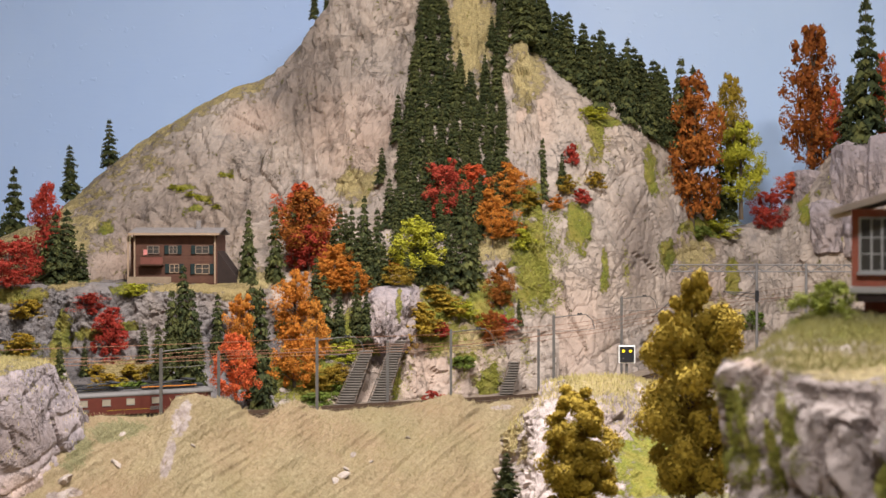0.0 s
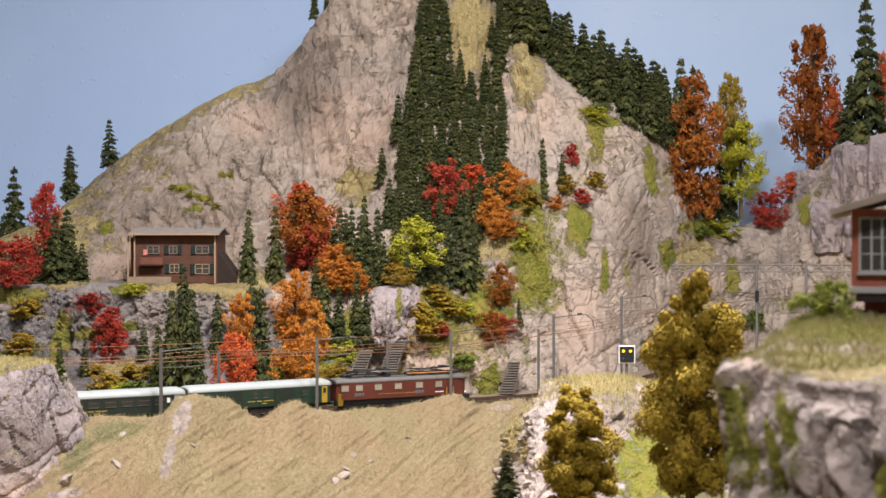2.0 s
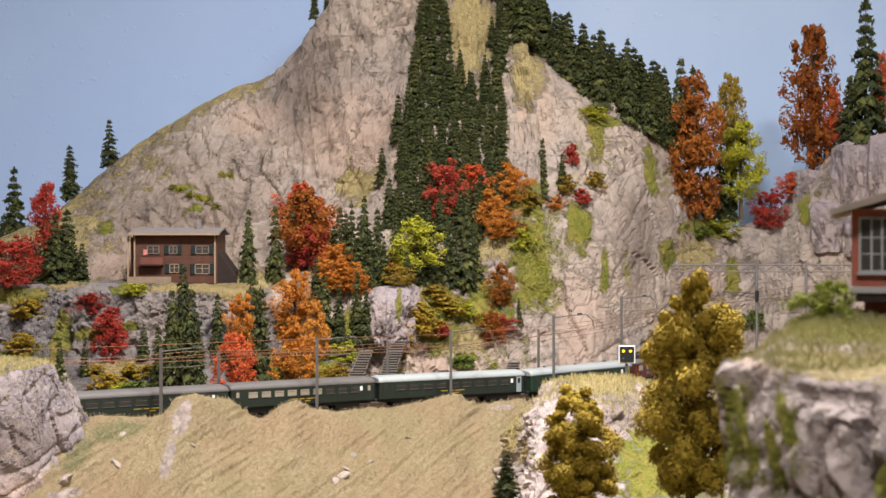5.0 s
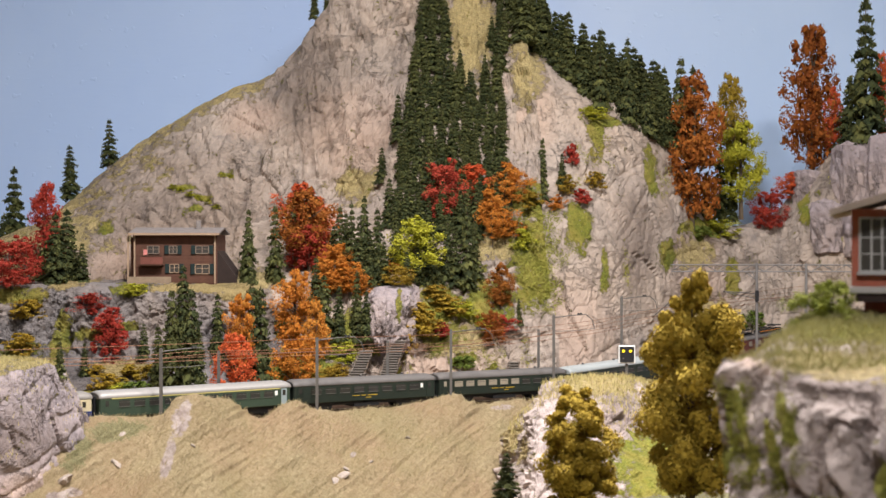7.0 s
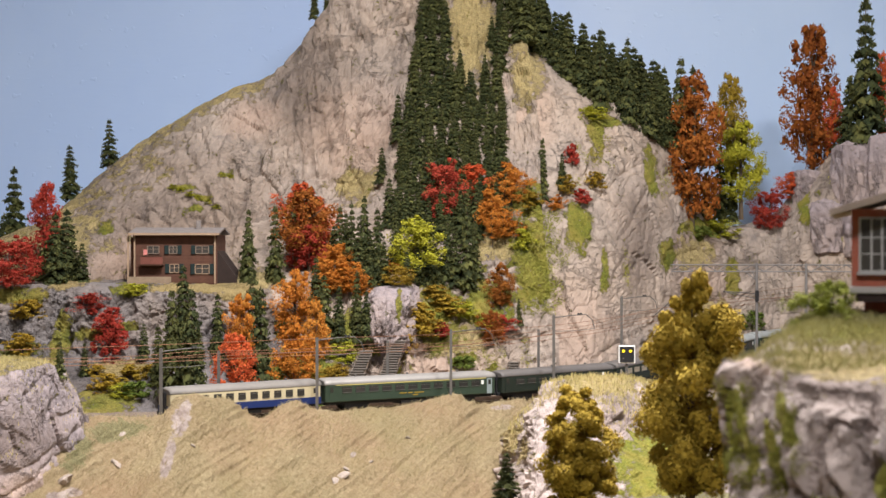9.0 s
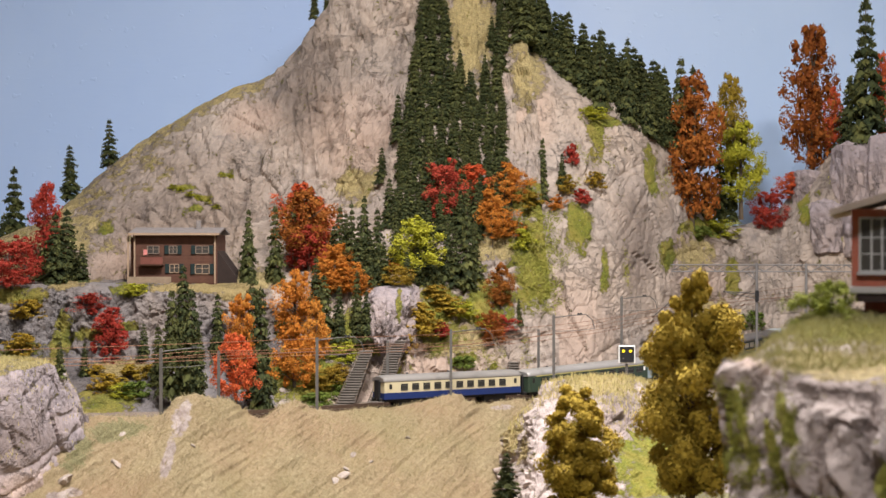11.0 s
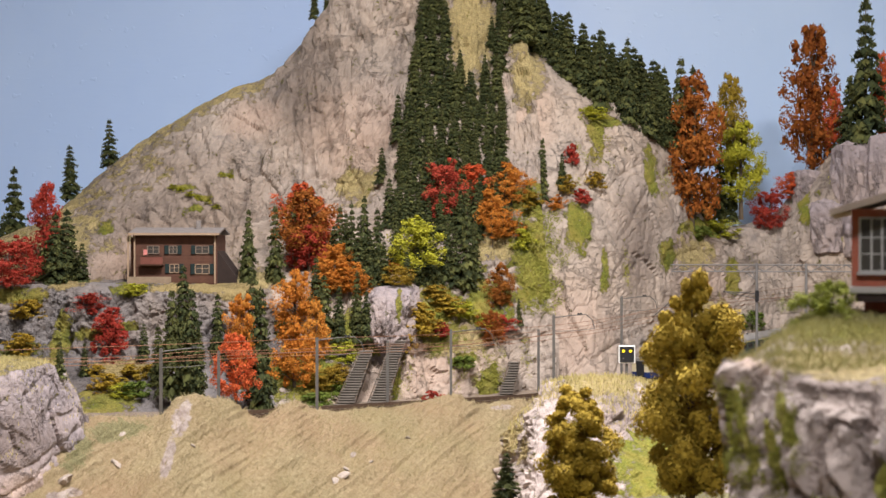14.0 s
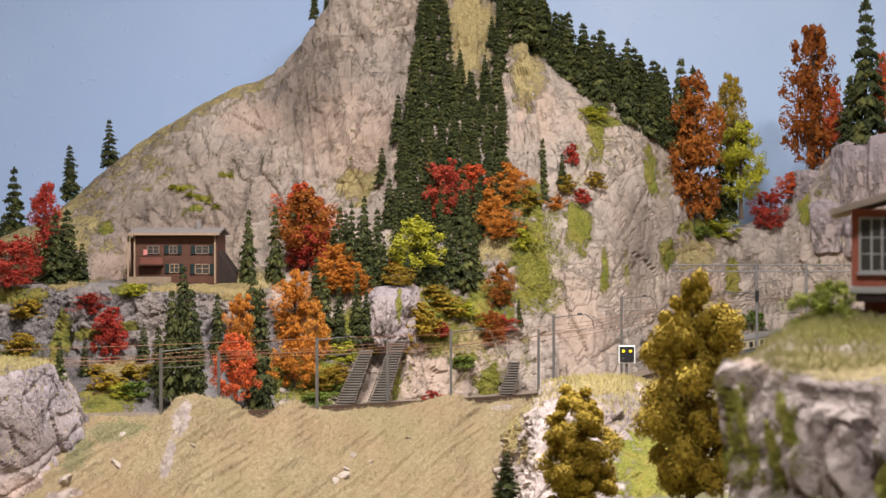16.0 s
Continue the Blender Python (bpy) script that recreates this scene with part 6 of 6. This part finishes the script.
def coach(length, body_paint, roof_paint, label, windows, luggage=False, blue_band=False, door_paint=None, seed=1, pane=None, first_class=False):
    """A passenger coach: its middle over the origin, rails at zero, running towards +x."""
    ob = new("railway_coach" if not luggage else "luggage_van")
    hl = length / 2 - 0.0035
    r = random.Random(seed)
    floor_z, eave = 0.0125, 0.0375
    body = part("body", boxes((-hl, hl, -WIDE, WIDE, floor_z, eave), bevel=0.0012), body_paint, ob)
    part("roof", arched(-hl - 0.001, hl + 0.001, WIDE + 0.0004, eave - 0.0002, 0.0455), roof_paint, ob)
    if blue_band:
        part("lower_panel", boxes((-hl - 0.0002, hl + 0.0002, -WIDE - 0.0003, WIDE + 0.0003, floor_z - 0.0005, 0.0215), bevel=0.0004), blue, ob, "dark blue lower panel")
    part("underframe", boxes((-hl + 0.004, hl - 0.004, -0.013, 0.013, 0.0085, floor_z + 0.0005)), black, ob)
    part("equipment_box", boxes((-0.018, 0.022, -0.0145, 0.0145, 0.0050, 0.0105), bevel=0.0005), black, ob)
    for bx in (-hl + 0.045 * length / 0.25, hl - 0.045 * length / 0.25):
        bogie = part("bogie", boxes((bx - 0.019, bx + 0.019, -0.0125, -0.0105, 0.0040, 0.0092), (bx - 0.019, bx + 0.019, 0.0105, 0.0125, 0.0040, 0.0092), (bx - 0.004, bx + 0.004, -0.0105, 0.0105, 0.006, 0.011), bevel=0.0004), black, ob)
        wheelset(bogie, bx - 0.0135)
        wheelset(bogie, bx + 0.0135)
    for sx in (-1, 1):
        part("gangway", boxes((sx * (hl + 0.0017) - 0.0016, sx * (hl + 0.0017) + 0.0016, -0.0065, 0.0065, 0.0130, 0.0390), bevel=0.0004), black, ob, "black rubber gangway")
        for y in (-0.0095, 0.0095):
            bm = bmesh.new()
            bmesh.ops.create_cone(bm, cap_ends=True, segments=10, radius1=0.0026, radius2=0.0022, depth=0.005, matrix=Matrix.Translation((sx * (hl + 0.0020), y, 0.0118)) @ Matrix.Rotation(math.pi / 2, 4, "Y"))
            part("buffer", bm, black, ob)
    if first_class:
        part("class_stripe", boxes((-hl + 0.016, hl - 0.016, -WIDE - 0.0004, -WIDE, 0.0352, 0.0364), (-hl + 0.016, hl - 0.016, WIDE, WIDE + 0.0004, 0.0352, 0.0364)), pale_yellow, ob, "pale yellow class stripe under the roof")
    door_w = 0.0085
    for side in (-1, 1):
        y0 = side * (WIDE + 0.00005)
        for sx in (-1, 1):
            x = sx * (hl - 0.010)
            d = part("door", boxes((x - door_w / 2, x + door_w / 2, min(y0, y0 + side * 0.0004), max(y0, y0 + side * 0.0004), 0.0135 if not blue_band else 0.0220, 0.0355)), door_paint if door_paint and sx > 0 else body_paint, ob)
            part("pane", boxes((x - 0.0022, x + 0.0022, min(y0, y0 + side * 0.0007), max(y0, y0 + side * 0.0007), 0.0265, 0.0335)), pane or coach_glass, d)
        if luggage:
            for x in (-0.045, 0.035):
                part("sliding_door", boxes((x - 0.016, x + 0.016, min(y0, y0 + side * 0.0008), max(y0, y0 + side * 0.0008), 0.0135, 0.0360), bevel=0.0002), dark_green, ob)
            spots = [-0.075, -0.010, 0.005, 0.064]
            ww = 0.0075
        else:
            span = 2 * hl - 0.046
            spots = [-span / 2 + span * (k + 0.5) / windows for k in range(windows)]
            ww = span / windows * (0.62 if blue_band else 0.70)
        for x in spots:
            z0, z1 = (0.0245, 0.0335) if blue_band else (0.0252, 0.0330)
            w = part("window", boxes((x - ww / 2, x + ww / 2, min(y0, y0 + side * 0.0003), max(y0, y0 + side * 0.0003), z0, z1)), pane if pane and r.random() < 0.6 else coach_glass, ob)
            part("window_frame", boxes((x - ww / 2, x + ww / 2, min(y0, y0 + side * 0.0006), max(y0, y0 + side * 0.0006), z0 - 0.0006, z0 + 0.0003), (x - ww / 2, x + ww / 2, min(y0, y0 + side * 0.0005), max(y0, y0 + side * 0.0005), z1 - 0.0024, z1 - 0.0019)), pale_rim, w)
        if not blue_band:
            for x, q in ((-0.016, 0.0055), (-0.004, 0.0035), (0.010, 0.0075), (0.004, 0.004)):
                zz = 0.0200 if x != 0.004 else 0.0168
                part("lettering", boxes((x - q, x + q, min(y0, y0 + side * 0.0003), max(y0, y0 + side * 0.0003), zz, zz + 0.0012)), yellow, ob, "yellow lettering, too small to read")
            part("number_panel", boxes((hl - 0.024, hl - 0.020, min(y0, y0 + side * 0.0003), max(y0, y0 + side * 0.0003), 0.0270, 0.0330)), white_paint, ob)
    for k in range(3):
        x = -hl * 0.6 + hl * 0.6 * k
        part("roof_vent", boxes((x - 0.0015, x + 0.0015, -0.0015, 0.0015, 0.0455, 0.0478), bevel=0.0003), roof_grey, ob)
    return tagged(ob, label, "railway coach" if not luggage else "luggage van", group="coaches of the train")


def locomotive():
    ob = new("electric_locomotive")
    L = 0.222
    hl = L / 2 - 0.006
    cab = hl - 0.022
    part("body", boxes((-hl + 0.006, cab, -0.0166, 0.0166, 0.0140, 0.0385), bevel=0.0010), loco_brown, ob, "brown-red body side")
    nose = bmesh.new()
    pts = [(cab - 0.002, -0.0166), (hl - 0.006, -0.0150), (hl, -0.0110), (hl, 0.0110), (hl - 0.006, 0.0150), (cab - 0.002, 0.0166)]
    low, top = [nose.verts.new((x, y, 0.0140)) for x, y in pts], [nose.verts.new((x, y, 0.0385)) for x, y in pts]
    for i in range(6):
        nose.faces.new((low[i], low[(i + 1) % 6], top[(i + 1) % 6], top[i]))
    nose.faces.new(low[::-1])
    nose.faces.new(top)
    bmesh.ops.recalc_face_normals(nose, faces=nose.faces[:])
    part("cab", nose, loco_brown, ob)
    part("cab", boxes((-hl, -hl + 0.007, -0.0150, 0.0150, 0.0140, 0.0385), bevel=0.0010), loco_brown, ob)
    part("roof", arched(-hl - 0.001, hl + 0.001, 0.0170, 0.0383, 0.0445), roof_grey, ob, "grey sheet roof")
    part("roof_walk", boxes((-hl + 0.02, hl - 0.015, -0.0115, -0.0090, 0.0455, 0.0462), (-hl + 0.02, hl - 0.015, 0.0090, 0.0115, 0.0455, 0.0462)), black, ob)
    part("insulator_bar", boxes((0.01, 0.085, -0.0100, -0.0085, 0.0466, 0.0478)), orange_bar, ob, "orange roof insulators")
    for x in (-0.055, 0.048):
        pan = part("pantograph", boxes((x - 0.030, x + 0.030, -0.0075, 0.0075, 0.0470, 0.0482)), black, ob, "folded black pantograph")
        for y in (-0.0065, 0.0065):
            part("pantograph_arm", rod([(x - 0.030, y, 0.0482), (x + 0.006, y * 0.8, 0.0525), (x + 0.034, y * 0.6, 0.0535)], 0.0007, 5), black, pan)
            part("pantograph_arm", rod([(x + 0.030, y, 0.0482), (x - 0.006, y * 0.8, 0.0520), (x - 0.032, y * 0.6, 0.0530)], 0.0007, 5), black, pan)
        part("collector_bow", boxes((x + 0.024, x + 0.036, -0.0120, 0.0120, 0.0535, 0.0552), bevel=0.0006), black, pan)
        for sx in (-0.024, 0.024):
            part("insulator", boxes((x + sx - 0.0015, x + sx + 0.0015, -0.004, 0.004, 0.0435, 0.0472)), black, pan)
    for x in (-0.082, -0.02, 0.02, 0.09):
        part("roof_box", boxes((x - 0.007, x + 0.007, -0.006, 0.006, 0.0430, 0.0485), bevel=0.001), black, ob)
    for side in (-1, 1):
        y0 = side * 0.0166
        lo, hi = (lambda e: min(y0, y0 + side * e)), (lambda e: max(y0, y0 + side * e))
        for x in (-0.092, -0.070, -0.040, -0.008, 0.026, 0.058):
            w = part("window", boxes((x - 0.0055, x + 0.0055, lo(0.0003), hi(0.0003), 0.0270, 0.0345)), cream_glass, ob)
            part("window_frame", boxes((x - 0.0060, x + 0.0060, lo(0.0006), hi(0.0006), 0.0262, 0.0270), (x - 0.0060, x + 0.0060, lo(0.0006), hi(0.0006), 0.0345, 0.0350)), light_steel, w)
        for x in (-0.070, 0.026):
            part("grille", boxes(*[(x - 0.0075, x + 0.0075, lo(0.0005), hi(0.0005), 0.0190 + 0.0012 * k, 0.0197 + 0.0012 * k) for k in range(4)]), light_steel, ob, "pale ventilation grille")
        part("cab_door", boxes((cab - 0.011, cab - 0.003, lo(0.0004), hi(0.0004), 0.0145, 0.0360)), loco_brown, ob)
        for x in (cab - 0.0125, cab - 0.0015):
            part("handrail", rod([(x, y0 + side * 0.0014, 0.0080), (x, y0 + side * 0.0014, 0.0260)], 0.0006, 5), yellow, ob, "yellow handrail")
        part("footstep", boxes((cab - 0.012, cab - 0.002, lo(-0.001), hi(0.0012), 0.0070, 0.0200)), yellow, ob, "yellow painted cab steps")
        part("footstep", boxes((-hl + 0.002, -hl + 0.010, lo(-0.002), hi(0.0006), 0.0070, 0.0240)), yellow, ob, "yellow painted cab steps")
        part("lettering", boxes((-0.040, 0.022, lo(0.0003), hi(0.0003), 0.0205, 0.0210)), yellow, ob, "thin yellow lining")
        part("number_plate", boxes((0.052, 0.066, lo(0.0003), hi(0.0003), 0.0190, 0.0205)), white_paint, ob)
    for y in (-0.0075, 0.0, 0.0075):
        part("front_window", boxes((hl - 0.0002, hl + 0.0004, y - 0.0030, y + 0.0030, 0.0275, 0.0350)), coach_glass, ob)
    for y, z in ((-0.0085, 0.0170), (0.0085, 0.0170), (0.0, 0.0370)):
        bm = bmesh.new()
        bmesh.ops.create_cone(bm, cap_ends=True, segments=12, radius1=0.0018, radius2=0.0016, depth=0.002, matrix=Matrix.Translation((hl + 0.0008, y, z)) @ Matrix.Rotation(math.pi / 2, 4, "Y"))
        part("headlight", bm, lamp_glass, ob, "lit white headlight")
    part("underframe", boxes((-hl, hl + 0.004, -0.0140, 0.0140, 0.0085, 0.0142), bevel=0.0004), black, ob)
    part("buffer_beam", boxes((hl + 0.003, hl + 0.005, -0.0155, 0.0155, 0.0085, 0.0145)), black, ob)
    for sx in (-1, 1):
        for y in (-0.0095, 0.0095):
            bm = bmesh.new()
            bmesh.ops.create_cone(bm, cap_ends=True, segments=10, radius1=0.0028, radius2=0.0022, depth=0.006, matrix=Matrix.Translation((sx * (hl + 0.0045), y, 0.0118)) @ Matrix.Rotation(math.pi / 2, 4, "Y"))
            part("buffer", bm, black, ob)
    for x in (-0.052, -0.020, 0.012, 0.044):
        wheelset(ob, x, 0.0088)
    for x in (-0.085, 0.075, 0.094):
        wheelset(ob, x, 0.0056)
    part("axle_frame", boxes((-0.095, 0.100, -0.0128, -0.0112, 0.0045, 0.0095), (-0.095, 0.100, 0.0112, 0.0128, 0.0045, 0.0095)), black, ob)
    return tagged(ob, "brown-red vintage electric locomotive with folded pantographs", "locomotive")


lamp_glass, _nt, _b = nodes("headlight_glass", 0.2)
_b.inputs["Base Color"].default_value = (0.9, 0.88, 0.8, 1)
_b.inputs["Emission Color"].default_value = (1.0, 0.93, 0.75, 1)
_b.inputs["Emission Strength"].default_value = 0.9
# Each vehicle: how far its rear coupling lies behind the locomotive's rear, and its length.
TRAIN = [(locomotive(), 0.0, 0.222),
         (coach(0.2225, coach_green, roof_white, "green luggage van with a white roof", 0, luggage=True, door_paint=yellow, seed=2), 0.2225, 0.2225),
         (coach(0.249, dark_green, roof_white, "dark green passenger coach with a white roof", 9, door_paint=pale_door, seed=3), 0.4715, 0.249),
         (coach(0.228, dark_green, roof_grey, "dark green passenger coach with a grey roof", 9, seed=4, pane=cream_glass), 0.6995, 0.228),
         (coach(0.229, dark_green, roof_grey, "dull green passenger coach with a dark grey roof", 8, seed=5), 0.9285, 0.229),
         (coach(0.283, olive_green, roof_silver, "long green passenger coach with a silver roof", 11, door_paint=pale_door, seed=6, first_class=True), 1.2115, 0.283),
         (coach(0.235, cream, roof_dull, "cream and blue passenger coach with a grey roof", 10, blue_band=True, seed=7), 1.4465, 0.235)]
# Arc length of the locomotive's rear, by seconds.
RUN = [(0.0, 2.531), (1.5, 2.8377), (2.5, 3.0275), (3.5, 3.2186), (4.2, 3.347), (5.2, 3.505), (6.3, 3.6763), (7.0, 3.7982), (8.0, 3.9633), (9.0, 4.129), (11.5, 4.5378), (12.5, 4.7054), (14.0, 4.955), (16.0, 5.286)]


def rear_at(t):
    return float(np.interp(t, [r[0] for r in RUN], [r[1] for r in RUN]))


def motions():
    for ob, behind, length in TRAIN:
        rows = []
        for k in range(65):
            t = k * 0.25
            mid = rear_at(t) - behind + length / 2
            a, b = on_line(mid - length * 0.31), on_line(mid + length * 0.31)
            d = b - a
            m = Matrix.Translation((a + b) / 2) @ Euler((0, -math.atan2(d.z, math.hypot(d.x, d.y)), math.atan2(d.y, d.x))).to_matrix().to_4x4()
            rows.append((t, m))
        walk(ob, rows)


motions()
